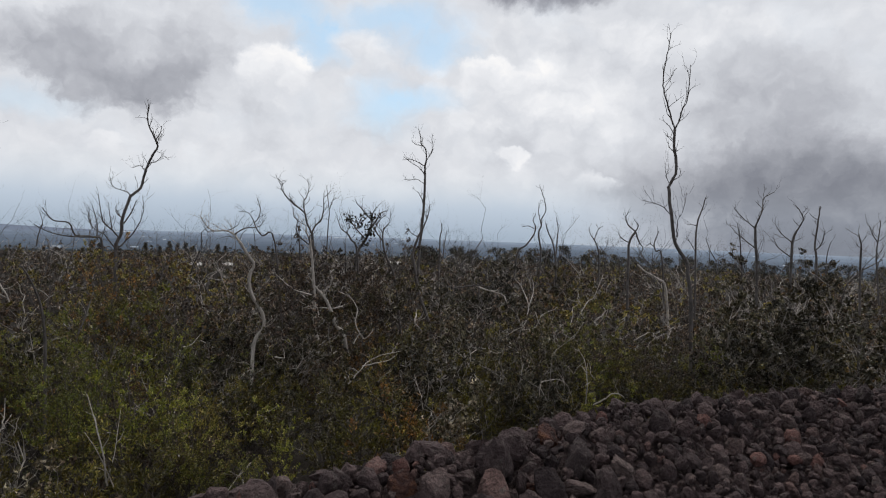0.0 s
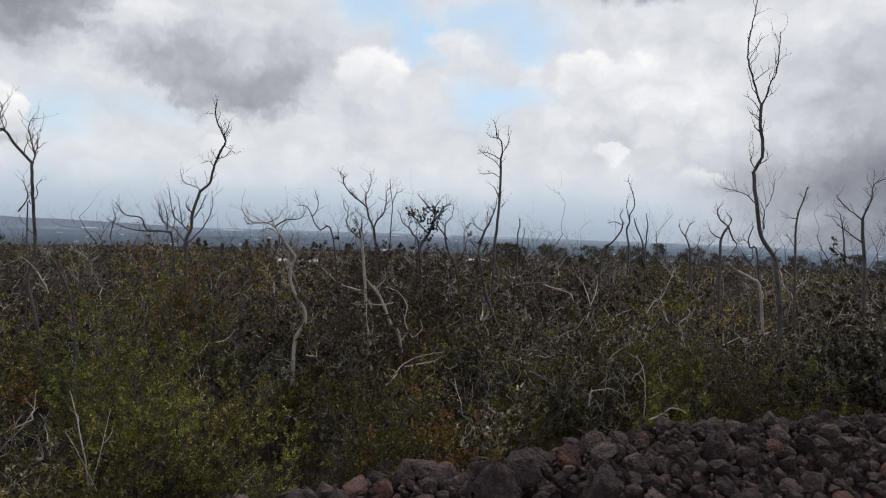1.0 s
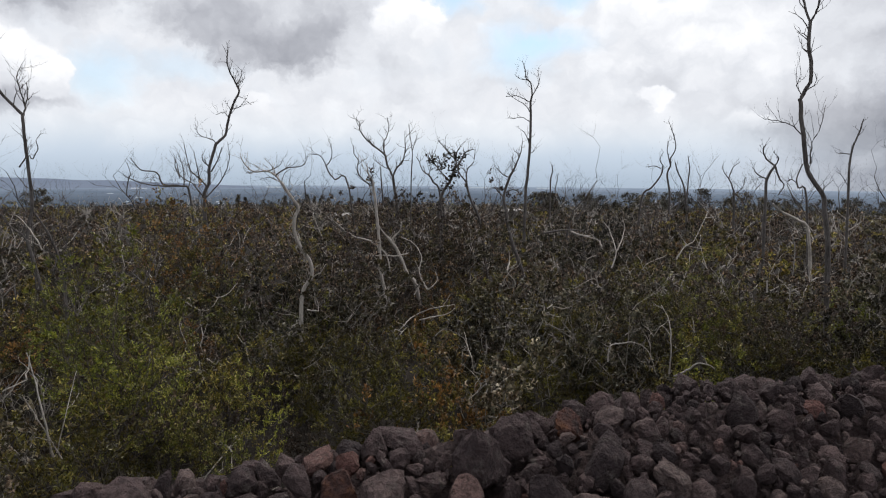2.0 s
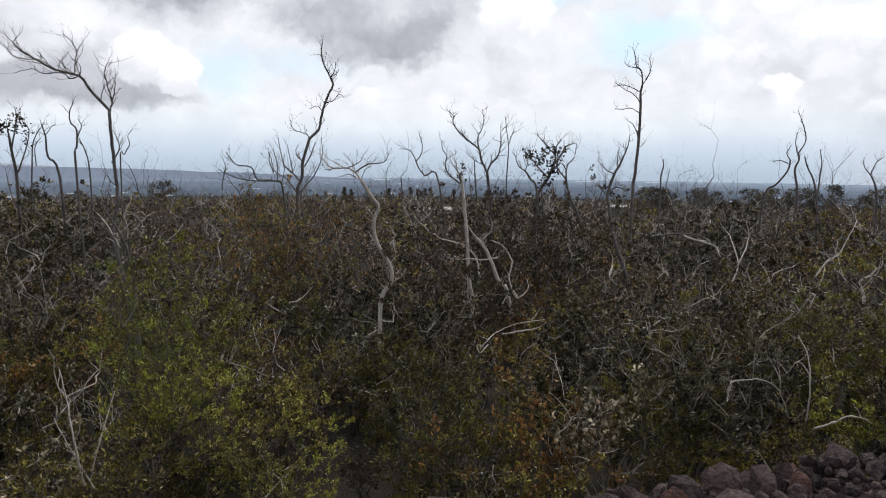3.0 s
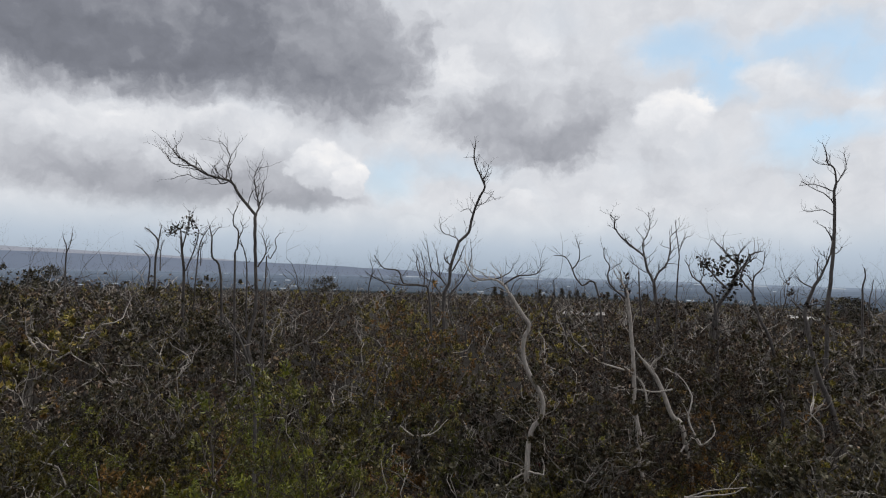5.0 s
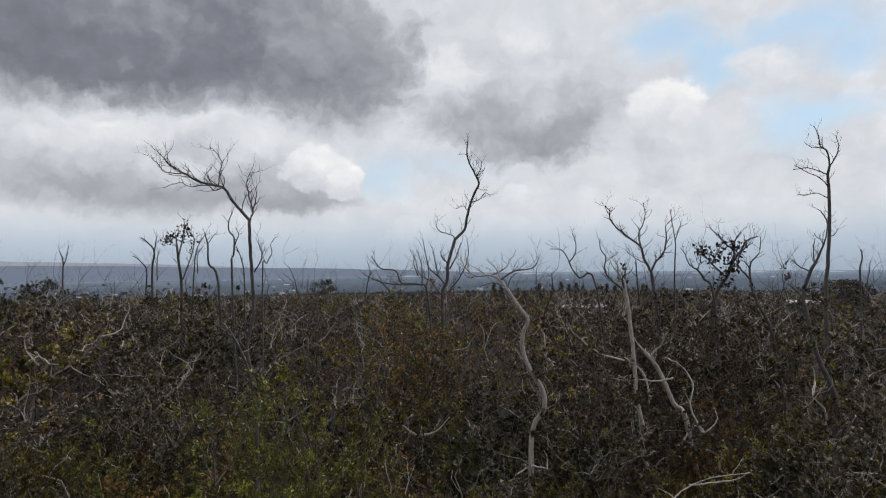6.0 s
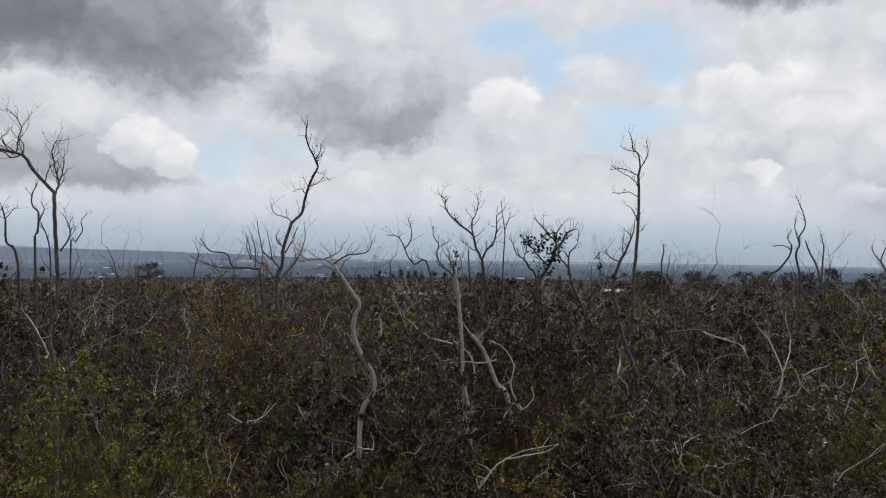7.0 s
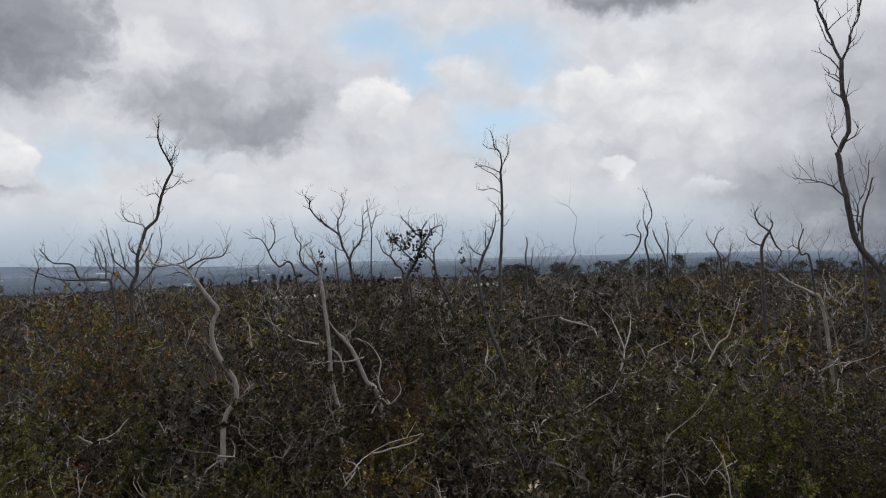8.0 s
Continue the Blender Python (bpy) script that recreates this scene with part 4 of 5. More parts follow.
def zone_weights(x, y):
    """What grows where: leafy green along the wall, withered and bare farther out, in drifts."""
    out = wall_side(x, y)
    drift = fbm(x, y, 5.0, 3.0)
    near = max(0.0, min(1.0, (10.0 - out) / 6.5 + 0.8 * drift))
    return {"green": 0.46 + 0.9 * near, "tall_green": 0.6 * near, "lime": 0.05 + 0.33 * near, "grey": 0.25 + 0.1 * near, "brown": 1.0 * (1.2 - near), "rust": 0.2, "bare": 0.32 + 0.4 * (1 - near), "twiggy": 0.15 + 0.15 * (1 - near), "dark": 0.3 + 0.15 * (1 - near)}


# larger shrubs that stand out: kind, place and height
PLACED = [
    ("grey", 1.10, 10.14, 2.14),
    ("grey", 1.65, 10.47, 1.79),
    ("dark", -4.27, 11.75, 2.52),
    ("green", -7.56, 14.05, 2.70),
    ("rust", -6.44, 13.63, 2.63),
    ("brown", -3.22, 12.02, 2.82),
    ("dark", -2.75, 11.57, 2.6),
    ("brown", -3.37, 16.02, 3.05),
    ("brown", -2.69, 15.79, 3.02),
    ("dark", -2.21, 16.42, 3.16),
    ("brown", -1.65, 16.22, 3.02),
    ("lime", -3.20, 7.11, 2.38),
    ("lime", -2.71, 7.11, 1.47),
    ("lime", -1.82, 6.87, 1.40),
    ("lime", -4.4, 8.0, 1.9),
    ("dark", 6.17, 13.12, 3.24),
    ("grey", 6.19, 12.78, 3.09),
    ("grey", 7.03, 13.03, 3.20),
    ("grey", 7.43, 13.03, 3.06),
    ("grey", 7.78, 11.64, 3.16),
    ("lime", 2.55, 12.75, 1.64),
    ("grey", 1.59, 10.55, 2.06),
    ("green", -6.53, 13.96, 2.33),
    ("dark", 1.16, 21.97, 2.95),
    ("grey", -8.87, 9.66, 2.42),
    ("dark", -27.19, 15.49, 3.71),
    ("dark", -14.92, 14.99, 3.24),
    ("dark", -15.82, 14.57, 3.15),
    ("dark", -13.78, 14.84, 3.17),
    ("rust", -0.83, 11.40, 1.02),
    ("rust", -0.49, 12.48, 1.15),
    ("rust", -1.88, 14.75, 1.64),
    ("lime", -6.61, 9.96, 1.5),
    ("lime", -4.39, 11.25, 1.5),
    ("lime", -7.35, 7.98, 1.45),
    ("lime", -2.92, 10.35, 1.2),
    ("lime", -4.94, 9.05, 1.3),
    ("lime", -4.82, 10.07, 1.3),
    ("lime", -5.53, 9.3, 1.8),
    ("lime", 3.38, 13.48, 1.9),
    ("grey", 0.4, 22.9, 2.5),
    ("grey", 0.93, 14.48, 1.7),
    ("grey", 1.72, 15.69, 1.75),
    ("dark", -7.77, 9.25, 1.6),
    ("brown", 3.95, 11.45, 2.3),
    ("dark", 4.45, 11.5, 2.1),
    ("green", 3.6, 10.9, 1.8),
]


def build_placed_shrubs():
    rng = random.Random(77)
    for kind, x, y, high in PLACED:
        wood, leaves = rng.choice(TALL[kind])
        root = thing("tall_shrub", (x, y, ground_height(x, y) - 0.03), KINDS[kind][0].replace("shrub", "tall shrub", 1), "shrub", "tall shrubs in the scrub", rng.uniform(0, 360), high / 2.4)
        part("woody_frame", wood, root)
        part("foliage", leaves, root)


build_placed_shrubs()


def build_red_plant():
    rng = random.Random(52)
    root = thing("red_leaved_plant", (-3.92, 13.24, ground_height(-3.92, 13.24) - 0.02), "small plant with deep red leaves under dead branches", "plant")
    wood, leaves = shrub_shapes(rng, 0.85, 0.25, 6, 3, 260, 0.06, 0.035, 0.9, 0.05, 0.007, 0.2)
    part("woody_frame", wood.mesh("woody_frame", TWIG_BARK), root)
    part("foliage", leaves.mesh("foliage", RED_LEAF, False), root)


build_red_plant()


def build_near_shrubs():
    rng = random.Random(21)
    spots = sorted((s for s in scatter(rng, 1.0, 17.0, 0.5) if wall_side(*s) > 0.75), key=lambda s: math.hypot(s[0] - 0.6, s[1] - 3.2))
    for i, (x, y) in enumerate(spots):
        out = wall_side(x, y)
        kind = choose(rng, zone_weights(x, y))
        scale = rng.triangular(0.5, 1.35, 0.85) * (0.72 + 0.28 * min(1, max(0, (out - 0.8) / 3.0)))
        turn = rng.uniform(0, 360)
        if i < 300:
            label = KINDS[kind][0]
            root = thing("shrub", (x, y, ground_height(x, y) - 0.03), label, "shrub", "shrubs beyond the wall", turn, scale)
            wood, leaves = rng.choice(VARIANTS[kind])
            part("woody_frame", wood, root)
            if leaves:
                part("foliage", leaves, root)
        else:
            yield x, y, kind, scale, turn


def build_thicket():
    """All the scrub farther off: one thicket, with its woody and leafy parts."""
    rng = random.Random(33)
    wood, leaf = {}, {}
    rest = list(build_near_shrubs())
    for near, far, gap in ((17.0, 30.0, 0.78), (30.0, 48.0, 1.2), (48.0, 110.0, 2.3)):
        for x, y in scatter(rng, near, far, gap, -44, 74):
            if wall_side(x, y) > 1.0:
                swell = 1.0 + 0.3 * max(0.0, min(1.0, (math.degrees(math.atan2(-x, y)) - 46) / 10))   # taller growth towards the hills
                rest.append((x, y, None, swell * rng.triangular(0.55, 1.4, 0.9) * (1.1 if far < 40 else 1.2 if far < 60 else 1.35), rng.uniform(0, 360)))
    for x, y, kind, scale, turn in rest:
        kind = kind or choose(rng, zone_weights(x, y))
        kind = {"tall_green": "green", "lime": "green"}.get(kind, kind)
        (wv, wf), (lv, lf) = rng.choice(FAR_VARIANTS[kind])
        m = pose(x, y, ground_height(x, y) - 0.03, 0, 0, turn) @ Matrix.Scale(scale, 4)
        bark = "pale" if kind == "bare" else "brown"
        wood.setdefault(bark, []).append((wv, wf, m))
        if len(lv):
            leaf.setdefault(kind, []).append((lv, lf, m))
    root = tagged(new("scrub_thicket"), "brown and olive scrub thicket covering the plain", "scrub", kind="stuff")
    for bark, pieces in wood.items():
        part("woody_frame", joined("woody_frame", PALE_BARK if bark == "pale" else TWIG_BARK, pieces), root)
    for kind, pieces in leaf.items():
        part("foliage", joined("foliage", FAR_KINDS[kind][0], pieces, False), root)


build_thicket()


# ---------------------------------------------------------------- lava stone wall
def stone_mesh(rng, level, mat):
    """An angular stone: a ball cut by random planes."""
    bm = bmesh.new()
    bmesh.ops.create_icosphere(bm, subdivisions=level, radius=1.0)
    cuts = [(Vector((rng.gauss(0, 1), rng.gauss(0, 1), rng.gauss(0, 1))).normalized(), rng.uniform(0.36, 0.8)) for _ in range(13)]
    seed = rng.uniform(0, 90)
    for v in bm.verts:
        d = v.co.normalized()
        r = min([1.0] + [c / max(0.05, d.dot(n)) for n, c in cuts if d.dot(n) > 0.05])
        r *= 1.2 + 0.16 * noise.noise(d * 2.3 + Vector((seed, 0, 0))) + 0.09 * noise.noise(d * 6 + Vector((0, seed, 0)))
        v.co = d * r
    me = bpy.data.meshes.new("stone")
    bm.to_mesh(me)
    bm.free()
    me.materials.append(mat)
    me.polygons.foreach_set("use_smooth", [False] * len(me.polygons))
    return me


def along_wall(s):
    """The place and the outward way (towards the near side) at s metres along the crest."""
    for (ax, ay), (bx, by) in zip(WALL_LINE, WALL_LINE[1:]):
        l = math.hypot(bx - ax, by - ay)
        dx, dy = (bx - ax) / l, (by - ay) / l
        if s <= l:
            return ax + dx * s, ay + dy * s, dy, -dx
        s -= l
    return bx, by, dy, -dx


WALL_LENGTH = sum(math.dist(a, b) for a, b in zip(WALL_LINE, WALL_LINE[1:]))
# across the wall: distance towards the near side, and the height of the heap there
PROFILE = [(-1.15, -0.95), (-0.75, -0.1), (-0.45, 0.45), (-0.15, 0.68), (0.15, 0.68), (0.5, 0.48), (1.0, 0.25), (1.7, -0.02), (2.2, -0.12)]


def crest(s):
    return -0.12 * min(1.0, max(0.0, (12.6 - s) / 2.0)) + 0.09 * noise.noise(Vector((s * 0.9, 3.3, 0))) + 0.05 * noise.noise(Vector((s * 2.3, 7.7, 0)))


def heap_height(u, s):
    for (a, za), (b, zb) in zip(PROFILE, PROFILE[1:]):
        if u <= b:
            return za + (zb - za) * max(0.0, (u - a) / (b - a)) + crest(s)
    return PROFILE[-1][1]


def build_wall():
    rng = random.Random(8)
    v, f, n = [], [], int(WALL_LENGTH / 0.25)
    for i in range(n + 1):
        s = WALL_LENGTH * i / n
        x, y, ox, oy = along_wall(s)
        for u, _ in PROFILE:
            z = heap_height(u, s) - 0.12
            v.append((x + ox * u, y + oy * u, z))
    k = len(PROFILE)
    for i in range(n):
        for j in range(k - 1):
            a = i * k + j
            f.append((a, a + 1, a + k + 1, a + k))
    me = bpy.data.meshes.new("core")
    me.from_pydata(v, [], f)
    me.materials.append(LAVA)
    root = tagged(new("stone_wall"), "long heaped dry wall of dark lava stones", "wall")
    part("core", me, root, "dark rubble filling of the wall")
    big = [stone_mesh(rng, 3, LAVA) for _ in range(8)]
    small = [stone_mesh(rng, 2, LAVA) for _ in range(8)]
    tiny = [stone_mesh(rng, 1, LAVA) for _ in range(8)]
    red = [stone_mesh(rng, 3, RUST_STONE) for _ in range(3)]
    cells = {}

    def free(x, y, z, r):
        i, j = int(x // 0.5), int(y // 0.5)
        return all((x - a) ** 2 + (y - b) ** 2 + (z - c) ** 2 > (0.66 * (r + q)) ** 2 for k in (-1, 0, 1) for l in (-1, 0, 1) for a, b, c, q in cells.get((i + k, j + l), ()))

    stones = []
    for r_low, r_high, tries in ((0.16, 0.21, 150), (0.115, 0.15, 700), (0.075, 0.115, 2600), (0.045, 0.075, 16000), (0.025, 0.045, 16000)):
        for _ in range(tries):
            s = rng.uniform(3.5, WALL_LENGTH - 4.5)
            u = rng.uniform(-0.7, 1.9)
            if r_low > 0.1 and (u > 0.8 or s > (12.5 if r_low > 0.15 else 17)):
                continue
            r = rng.uniform(r_low, r_high) * (1.0 if s < 13 else 0.85)
            x, y, ox, oy = along_wall(s)
            x, y, z = x + ox * u, y + oy * u, heap_height(u, s) + r * 0.25
            if free(x, y, z, r):
                cells.setdefault((int(x // 0.5), int(y // 0.5)), []).append((x, y, z, r))
                stones.append((x, y, z, r, s, u))
    stones.sort(key=lambda q: math.hypot(q[0] - 0.9, q[1] - 4.6) - 6 * q[3])
    rest_v = []
    for i, (x, y, z, r, s, u) in enumerate(stones):
        m = pose(x, y, z, rng.uniform(0, 360), rng.uniform(0, 360), rng.uniform(0, 360)) @ Matrix.Diagonal((r * rng.uniform(1.0, 1.45), r * rng.uniform(0.8, 1.1), r * rng.uniform(0.6, 0.95), 1))
        if i < 300:
            is_red = math.hypot(x - 1.0, y - 6.0) < 0.2 or math.hypot(x - 1.47, y - 6.75) < 0.15 or rng.random() < 0.015
            ob = part("stone", rng.choice(red if is_red else big if r > 0.1 else small), root)
            ob.matrix_local = m
        else:
            rest_v.append((rng.choice(small if r > 0.05 else tiny), m))
    shapes = {me: (np.array([tuple(q.co) for q in me.vertices]), np.array([tuple(p.vertices) for p in me.polygons])) for me in small + tiny}
    tagged(part("rubble", joined("rubble", LAVA, [(*shapes[me], m) for me, m in rest_v], False), root, "loose smaller lava stones"), kind="stuff")


build_wall()


# ---------------------------------------------------------------- far trees, roofs and bright streaks on the plain
def crown_tree(name, label, group, spots, height, wide, seed, spire=False):
    """A leafy tree: trunk, limbs and a crown of leaf clumps; built once and copied."""
    rng = random.Random(seed)
    first = None
    for x, y, size in spots:
        m = pose(x, y, ground_height(x, y) - 0.1, 0, 0, rng.uniform(0, 360)) @ Matrix.Scale(size, 4)
        if first:
            copy_thing(first, m.normalized() @ Matrix.Scale(1, 4)).scale = (size, size, size)
            continue
        first = thing(name, (0, 0, 0), label, "tree", group)
        wood, leaves = Shape(), Shape()
        wood.tube([Vector((0, 0, -0.1)), Vector((0.05, 0, height * 0.4)), Vector((0, 0.05, height * 0.85))], [0.09, 0.07, 0.03], 6)
        for _ in range(26 if spire else 22):
            a = rng.uniform(0, 2 * math.pi)
            q = rng.uniform(0.2, 1.0) if spire else rng.uniform(0.45, 1.0)
            reach = wide * ((1.05 - q) if spire else math.sqrt(max(0.05, 1 - ((q - 0.7) / 0.36) ** 2))) * rng.uniform(0.6, 1.1)
            c = Vector((math.cos(a) * reach, math.sin(a) * reach, height * q))
            start = Vector((0, 0, height * q * 0.75))
            wood.tube([start, start.lerp(c, 0.5) + Vector((0, 0, 0.05)), c], [0.03, 0.02, 0.01], 4)
            for _ in range(60):
                p = c + Vector((rng.gauss(0, 0.2), rng.gauss(0, 0.2), rng.gauss(0, 0.13))) * (0.6 if spire else 1.0)
                leaves.leaf(p, Vector((rng.uniform(-1, 1), rng.uniform(-1, 1), rng.uniform(-0.2, 1))).normalized(), rng.uniform(0.1, 0.2), rng.uniform(0.07, 0.12), rng)
        part("trunk", wood.mesh("trunk", TWIG_BARK), first)
        part("crown", leaves.mesh("crown", DARK_LEAF, False), first)
        first.matrix_world = m


def at_bearing(bearing, far):
    return far * math.sin(radians(bearing)), far * math.cos(radians(bearing))


far_rng = random.Random(4)
row = []
for k in range(34):
    b = -2 + 40 * k / 33 + far_rng.uniform(-0.8, 0.8)
    far = far_rng.uniform(62, 84)
    row.append((*at_bearing(b, far), far_rng.uniform(0.68, 0.95)))
crown_tree("round_tree", "dark round-crowned tree on the skyline of the scrub", "dark trees along the skyline", row, 3.5, 1.5, 3)
row = []
for k in range(26):
    b = -31 + 24 * k / 25 + far_rng.uniform(-0.6, 0.6)
    far = far_rng.uniform(100, 130)
    row.append((*at_bearing(b, far), far_rng.uniform(0.55, 1.0)))
for b, s in ((-22.6, 1.05), (-22.0, 0.95), (-21.4, 1.0), (-20.8, 0.85), (-23.3, 0.8)):
    row.append((*at_bearing(b, 115), s))
crown_tree("conifer", "dark pointed tree far beyond the scrub", "dark pointed trees far off", row, 3.0, 0.8, 6, True)
crown_tree("round_tree", "rounded green tree standing above the scrub", "green trees in the scrub", [(-68.8, 75.4, 1.35), (*at_bearing(-1.6, 46), 0.9), (*at_bearing(-66.2, 52), 1.45), (*at_bearing(-62.0, 60), 1.2)], 2.8, 1.15, 9)


def box(shape, x0, y0, z0, x1, y1, z1):
    i = len(shape.v)
    shape.v += [Vector((x, y, z)) for z in (z0, z1) for x, y in ((x0, y0), (x1, y0), (x1, y1), (x0, y1))]
    shape.f += [tuple(i + k for k in q) for q in ((0, 3, 2, 1), (4, 5, 6, 7), (0, 1, 5, 4), (1, 2, 6, 5), (2, 3, 7, 6), (3, 0, 4, 7))]


ROOF_PAINT = plain_paint("weathered_white_roof", (0.42, 0.4, 0.37))
SHED_WALL = plain_paint("grey_shed_wall", (0.2, 0.18, 0.16))


def shed(bearing, far, wide, top, label):
    """A low outbuilding whose pale ribbed roof shows above the scrub."""
    x, y = at_bearing(bearing, far)
    g = ground_height(x, y)
    root = thing("shed", (x, y, g), label, "building", "", -bearing)
    high = top - g
    walls = Shape()
    box(walls, -wide / 2 + 0.1, -1.3, -0.2, wide / 2 - 0.1, 1.3, high - 0.12)
    part("wall", walls.mesh("wall", SHED_WALL, False), root)
    roof = Shape()
    n = int(wide / 0.12)
    for y in (-1.5, 1.5):                        # a corrugated sheet, with its underside
        for drop in (0.0, 0.05):
            roof.v += [Vector((-wide / 2 + wide * k / n, y, high - (0.02 if k % 2 else 0.05) - drop)) for k in range(n + 1)]
    m = n + 1
    for k in range(n):
        roof.f += [(k, k + 1, 2 * m + k + 1, 2 * m + k), (m + k, 3 * m + k, 3 * m + k + 1, m + k + 1), (k, m + k, m + k + 1, k + 1), (2 * m + k, 2 * m + k + 1, 3 * m + k + 1, 3 * m + k)]
    roof.f += [(0, 2 * m, 3 * m, m), (n, m + n, 3 * m + n, 2 * m + n)]
    part("roof", roof.mesh("roof", ROOF_PAINT, False), root, "pale ribbed metal roof")


shed(-20.0, 46.0, 1.7, -0.3, "low shed with a pale flat metal roof")
shed(-18.1, 47.0, 0.7, -0.35, "small hut with a pale metal roof")
shed(-4.2, 52.0, 2.0, -0.25, "long low shed with a weathered pale roof")


def build_town():
    """Roofs and bright shore streaks over the far plain, as glowing boxes."""
    rng = random.Random(14)
    shape = Shape()
    for _ in range(60):
        x, y = at_bearing(rng.uniform(-75, 30), rng.uniform(1500, 4200))
        z = ground_height(x, y)
        w, h = rng.uniform(3, 11), rng.uniform(1.5, 3)
        box(shape, x - w, y - 5, z - 1, x + w, y + 5, z + h)
    # long glowing strips for the bright streaks of shore
    for bearing, far, w in ((-36.5, 3900, 45), (-26.0, 4200, 60), (-8.5, 4300, 70), (-12.5, 4100, 30), (-3.0, 4350, 50)):
        x, y = at_bearing(bearing, far)
        box(shape, x - w, y - 5, -92, x + w, y + 5, -82)
    tagged(new("backdrop", shape.mesh("backdrop", ROOFS_AND_SHORE, False)), "pale roofs and bright shore streaks on the far plain", "buildings", kind="structure")


build_town()


# ---------------------------------------------------------------- bare saplings along the skyline
def sapling_shape(rng, height):
    """A bare young tree: a wavering stem that forks again and again."""
    trunk, crown = Shape(), Shape()

    def limb(shape, at, way, length, r, level):
        pts, d = [at], way.normalized()
        for _ in range(5):
            d = (d + Vector((rng.gauss(0, 0.28), rng.gauss(0, 0.28), rng.gauss(0.08, 0.2)))).normalized()
            pts.append(pts[-1] + d * (length / 5))
        shape.tube(pts, [r * (1 - 0.13 * k) for k in range(6)], 5 if level < 2 else 4)
        if level < 3:
            for _ in range(rng.randint(2, 3) if level else rng.randint(3, 5)):
                k = rng.randint(2, 5)
                side = Vector((rng.uniform(-1, 1), rng.uniform(-1, 1), rng.uniform(0.2, 1.1)))
                limb(crown, pts[k], side, length * rng.uniform(0.4, 0.7), r * (1 - 0.13 * k) * 0.6, level + 1)

    limb(trunk, Vector((0, 0, -0.1)), Vector((rng.uniform(-0.2, 0.2), rng.uniform(-0.2, 0.2), 1)), height * 0.7, 0.008 + 0.007 * height, 0)
    return trunk, crown


def build_saplings():
    rng = random.Random(19)
    firsts = []
    for k in range(8):
        height = rng.uniform(3.6, 5.0)
        root = thing("dead_sapling", (0, 0, 0), "slender leafless dead sapling rising above the scrub", "tree", "dead saplings in the scrub")
        trunk, crown = sapling_shape(rng, height)
        part("trunk", trunk.mesh("trunk", DEAD_BARK), root)
        part("crown", crown.mesh("crown", DEAD_BARK), root, "bare forked twigs")
        firsts.append(root)
    for k in range(230):
        bearing = -68 + 106 * rng.random()
        far = 13 + 42 * rng.random() ** 0.8
        x, y = at_bearing(bearing, far)
        s = rng.triangular(0.55, 1.15, 0.7) * (0.72 if far < 24 else 1.0 + 0.2 * max(0, far - 25) / 25)
        m = pose(x, y, ground_height(x, y), 0, 0, rng.uniform(0, 360))
        ob = firsts[k] if k < len(firsts) else copy_thing(rng.choice(firsts), m)
        ob.matrix_world = m @ Matrix.Scale(s, 4)


build_saplings()


# ---------------------------------------------------------------- loose branches
def loose_branch(name, label, group, points, thick, mat):
    """A fallen or jutting dead branch through a few points."""
    rng = random.Random(len(points) * 100 + int(abs(points[0][0]) * 10))
    fine = wavering([Vector(p) for p in points], rng, thick * 0.35, 4)
    shape = Shape()
    n = len(fine)
    shape.tube(fine, [0.75 * thick * (1 - 0.65 * k / (n - 1)) for k in range(n)], 6)
    for k in range(2, n, 3):
        if rng.random() < 0.5:
            twig(shape, fine[k], Vector((rng.uniform(-1, 1), rng.uniform(-1, 1), rng.uniform(0, 1))), 0.2, thick * 0.4, rng, 4)
    tagged(new(name, shape.mesh(name, mat)), label, "branch", group)


loose_branch("dead_branch", "pale forked stick lying over the wall's crest", "bleached dead branches", [(2.07, 8.63, 0.33), (2.17, 8.52, 0.43), (2.25, 8.4, 0.54), (2.38, 8.48, 0.51), (2.45, 8.57, 0.45)], 0.014, PALE_BARK)
loose_branch("dead_branch", "bleached crooked branch in the undergrowth", "bleached dead branches", [(-1.28, 10.99, 0.23), (-1.08, 11.04, 0.27), (-0.87, 11.19, 0.3), (-0.73, 11.22, 0.39)], 0.016, PALE_BARK)
loose_branch("dead_branch", "short bleached branch stub in the undergrowth", "bleached dead branches", [(-1.42, 10.32, 0.08), (-1.34, 10.35, 0.17), (-1.29, 10.47, 0.24)], 0.018, PALE_BARK)
loose_branch("dead_branch", "pale branch curling up from the scrub", "bleached dead branches", [(-5.46, 11.54, 0.2), (-5.28, 11.66, 0.05), (-5.19, 11.84, 0.04), (-5.16, 12.1, 0.21)], 0.018, PALE_BARK)
loose_branch("dead_branch", "long pale bowed branch rising over the scrub", "bleached dead branches", [(4.14, 12.14, 0.2), (4.61, 13.57, 1.12), (4.64, 14.09, 1.54), (4.55, 14.45, 1.85), (4.4, 14.71, 1.94)], 0.014, DEAD_BARK)
loose_branch("dead_branch", "pale dead branch leaning out of the scrub", "bleached dead branches", [(-6.09, 9.24, 1.33), (-6.13, 9.2, 1.48), (-6.27, 9.19, 1.67), (-6.4, 9.18, 1.8)], 0.016, PALE_BARK)
loose_branch("dead_branch", "pale fork of a dead branch among shrubs", "bleached dead branches", [(2.37, 11.02, 1.26), (2.48, 11.1, 1.43), (2.64, 11.27, 1.52), (2.83, 11.53, 1.88)], 0.014, PALE_BARK)
loose_branch("dead_branch", "grey dead limb lying across the scrub", "bleached dead branches", [(0.85, 15.8, 1.23), (1.09, 15.6, 1.15), (1.42, 15.38, 1.1), (1.54, 15.17, 0.91)], 0.03, PALE_BARK)
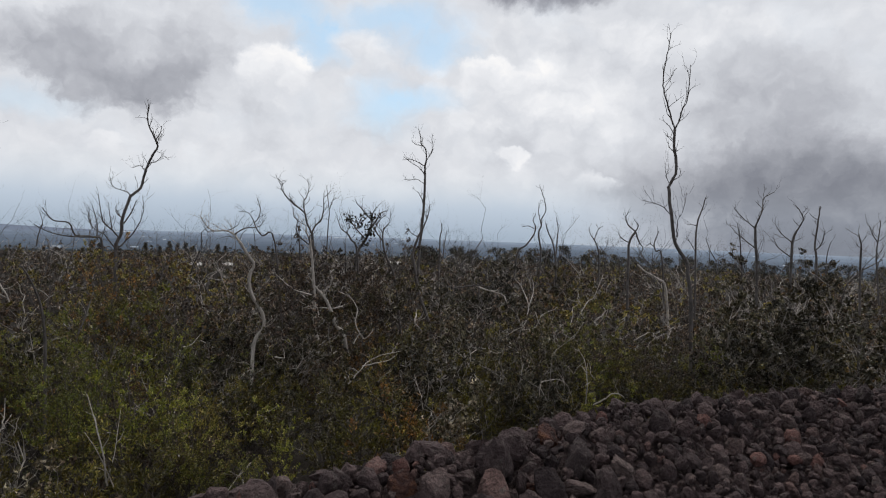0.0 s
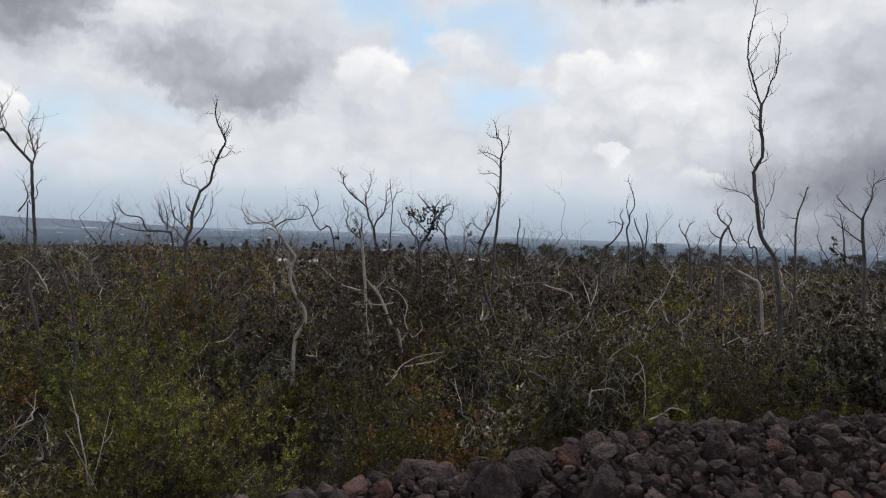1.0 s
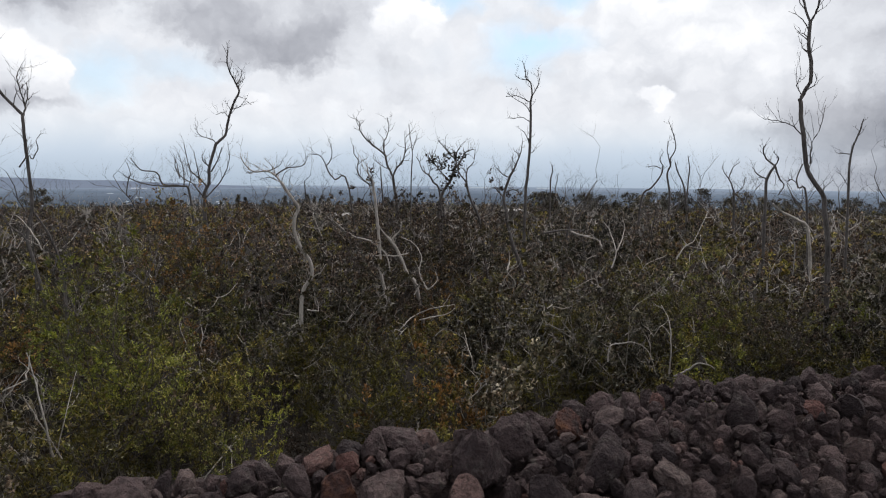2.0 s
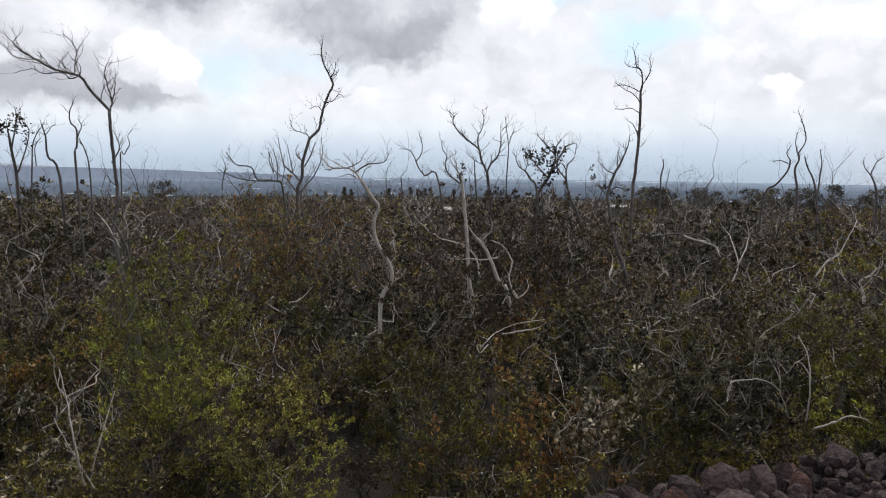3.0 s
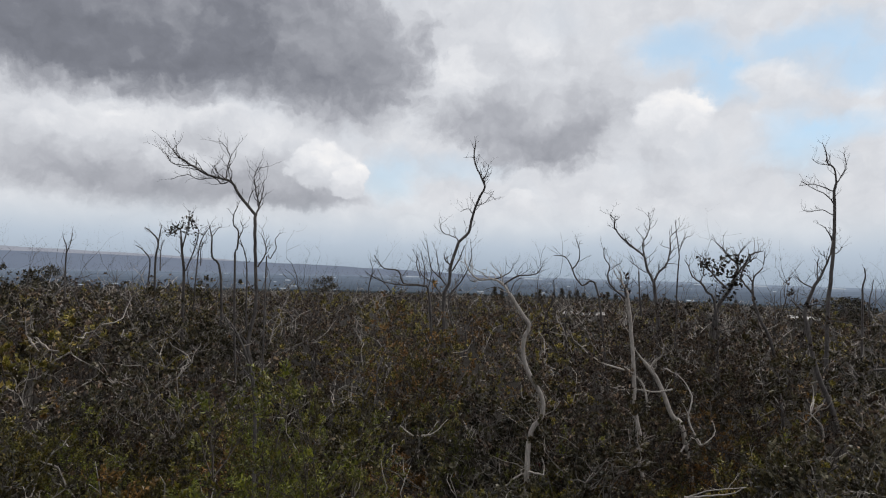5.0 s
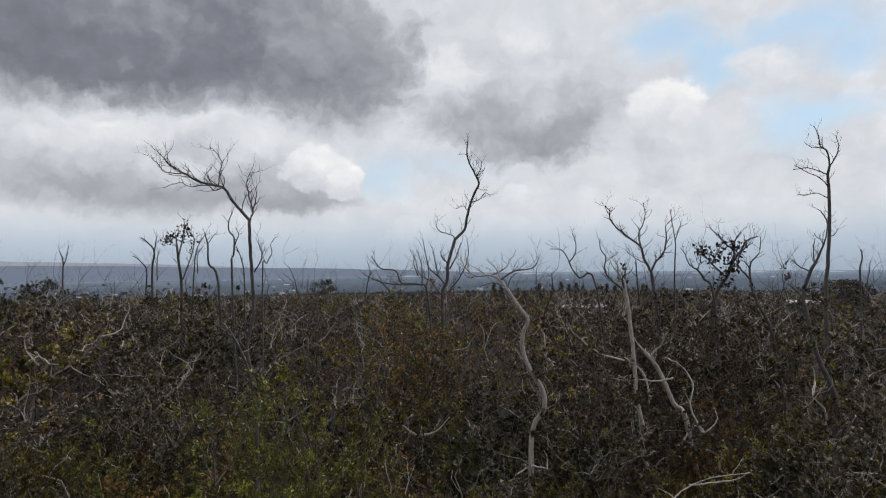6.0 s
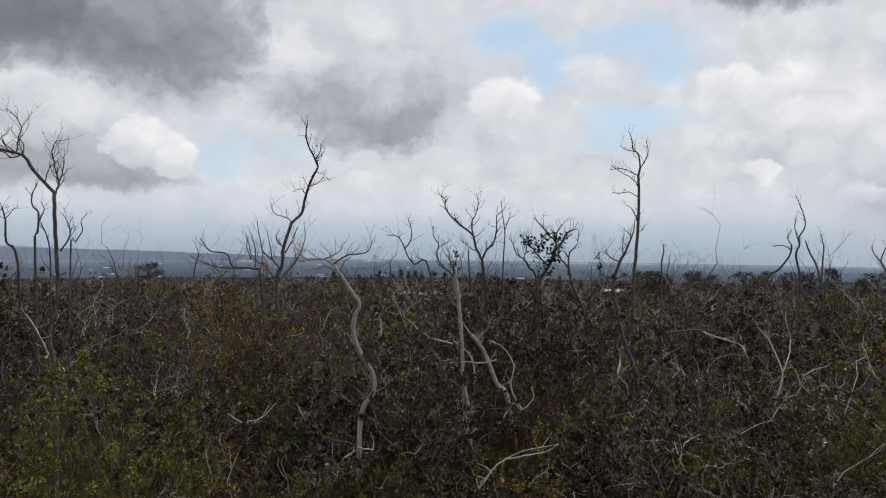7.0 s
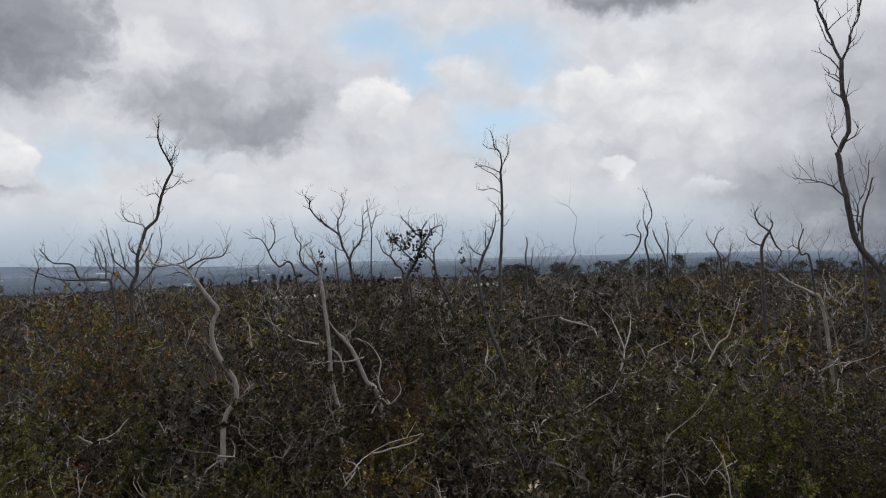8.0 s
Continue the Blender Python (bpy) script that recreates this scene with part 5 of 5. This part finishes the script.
loose_branch("dead_branch", "bleached twisted branch below a half-dead tree", "bleached dead branches", [(-1.58, 12.05, 0.41), (-1.48, 12.18, 0.57), (-1.41, 12.3, 0.46), (-1.28, 12.43, 0.59), (-1.33, 12.52, 0.74)], 0.016, PALE_BARK)
loose_branch("dead_branch", "pale fallen branch among low twigs", "bleached dead branches", [(-2.42, 9.63, 0.6), (-2.35, 9.67, 0.59), (-2.29, 9.7, 0.58)], 0.018, PALE_BARK)
loose_branch("dead_branch", "pale crooked branch reaching over withered shrubs", "bleached dead branches", [(-2.52, 12.72, 1.21), (-2.8, 12.51, 1.32), (-3.02, 12.43, 1.5), (-3.13, 12.38, 1.61), (-3.17, 12.37, 1.73)], 0.018, PALE_BARK)
loose_branch("dead_branch", "weathered branch arching over brown shrubs", "bleached dead branches", [(-1.94, 12.99, 0.98), (-2.12, 12.84, 0.94), (-2.33, 12.78, 0.96), (-2.51, 12.61, 0.96), (-2.66, 12.57, 0.98)], 0.018, PALE_BARK)
loose_branch("dead_branch", "bleached hooked dead branch jutting from a grey shrub", "bleached dead branches", [(1.42, 9.1, 0.31), (1.44, 9.1, 0.49), (1.58, 9.19, 0.51), (1.73, 9.28, 0.5), (1.89, 9.46, 0.36), (2.0, 9.55, 0.07)], 0.011, PALE_BARK)
loose_branch("dead_branch", "pale dead stem forking beside the hooked branch", "bleached dead branches", [(2.1, 9.23, 0.18), (2.11, 9.23, 0.49), (2.09, 9.34, 0.76), (2.01, 9.45, 0.92)], 0.012, PALE_BARK)
loose_branch("dead_branch", "thin bleached twig arching among leaves", "bleached dead branches", [(2.1, 9.23, 0.61), (2.0, 9.25, 0.72), (1.92, 9.26, 0.59)], 0.008, PALE_BARK)
loose_branch("dead_branch", "bare grey limb spreading over the scrub", "bleached dead branches", [(1.56, 11.99, 0.98), (1.64, 12.18, 1.21), (1.53, 12.6, 1.53), (1.43, 12.81, 1.64)], 0.016, PALE_BARK)
loose_branch("dead_branch", "pale bare limb pointing up from the scrub", "bleached dead branches", [(1.64, 12.18, 1.21), (1.72, 12.37, 1.37), (1.78, 12.67, 1.54), (1.74, 12.77, 1.73)], 0.013, PALE_BARK)
loose_branch("dead_branch", "grey fallen limb lying in the thicket", "bleached dead branches", [(0.32, 15.85, 1.15), (0.77, 15.65, 1.24), (1.15, 15.44, 1.24), (1.44, 15.32, 1.11)], 0.028, DEAD_BARK)
loose_branch("dead_branch", "pale branching stem beside the wall", "bleached dead branches", [(-3.0, 5.95, 0.13), (-3.02, 5.91, 0.4), (-3.12, 5.95, 0.71), (-3.22, 5.98, 0.96)], 0.013, PALE_BARK)
loose_branch("dead_branch", "thin bleached stem beside the wall", "bleached dead branches", [(-2.96, 5.99, 0.1), (-3.05, 5.88, 0.45), (-3.18, 5.88, 0.64)], 0.009, PALE_BARK)
loose_branch("dead_branch", "thin pale stem leaning out of green shrubs", "bleached dead branches", [(-3.05, 6.04, 0.12), (-3.01, 6.09, 0.37), (-3.07, 6.32, 0.72)], 0.008, PALE_BARK)
loose_branch("dead_branch", "pale dead branch curling through brown shrubs", "bleached dead branches", [(-1.46, 12.55, 0.41), (-1.63, 12.61, 0.68), (-1.62, 12.72, 0.97), (-1.79, 12.78, 1.19), (-2.0, 12.82, 1.28)], 0.018, PALE_BARK)
loose_branch("dead_branch", "thin bleached twig curling over dark leaves", "bleached dead branches", [(-3.9, 9.9, 0.65), (-3.79, 9.98, 0.68), (-3.71, 10.15, 0.82)], 0.01, PALE_BARK)
loose_branch("dead_branch", "bleached twig reaching from the undergrowth", "bleached dead branches", [(-1.25, 9.91, 0.32), (-1.17, 9.94, 0.41), (-1.12, 10.06, 0.47), (-0.92, 10.32, 0.55), (-0.62, 10.59, 0.58)], 0.012, PALE_BARK)
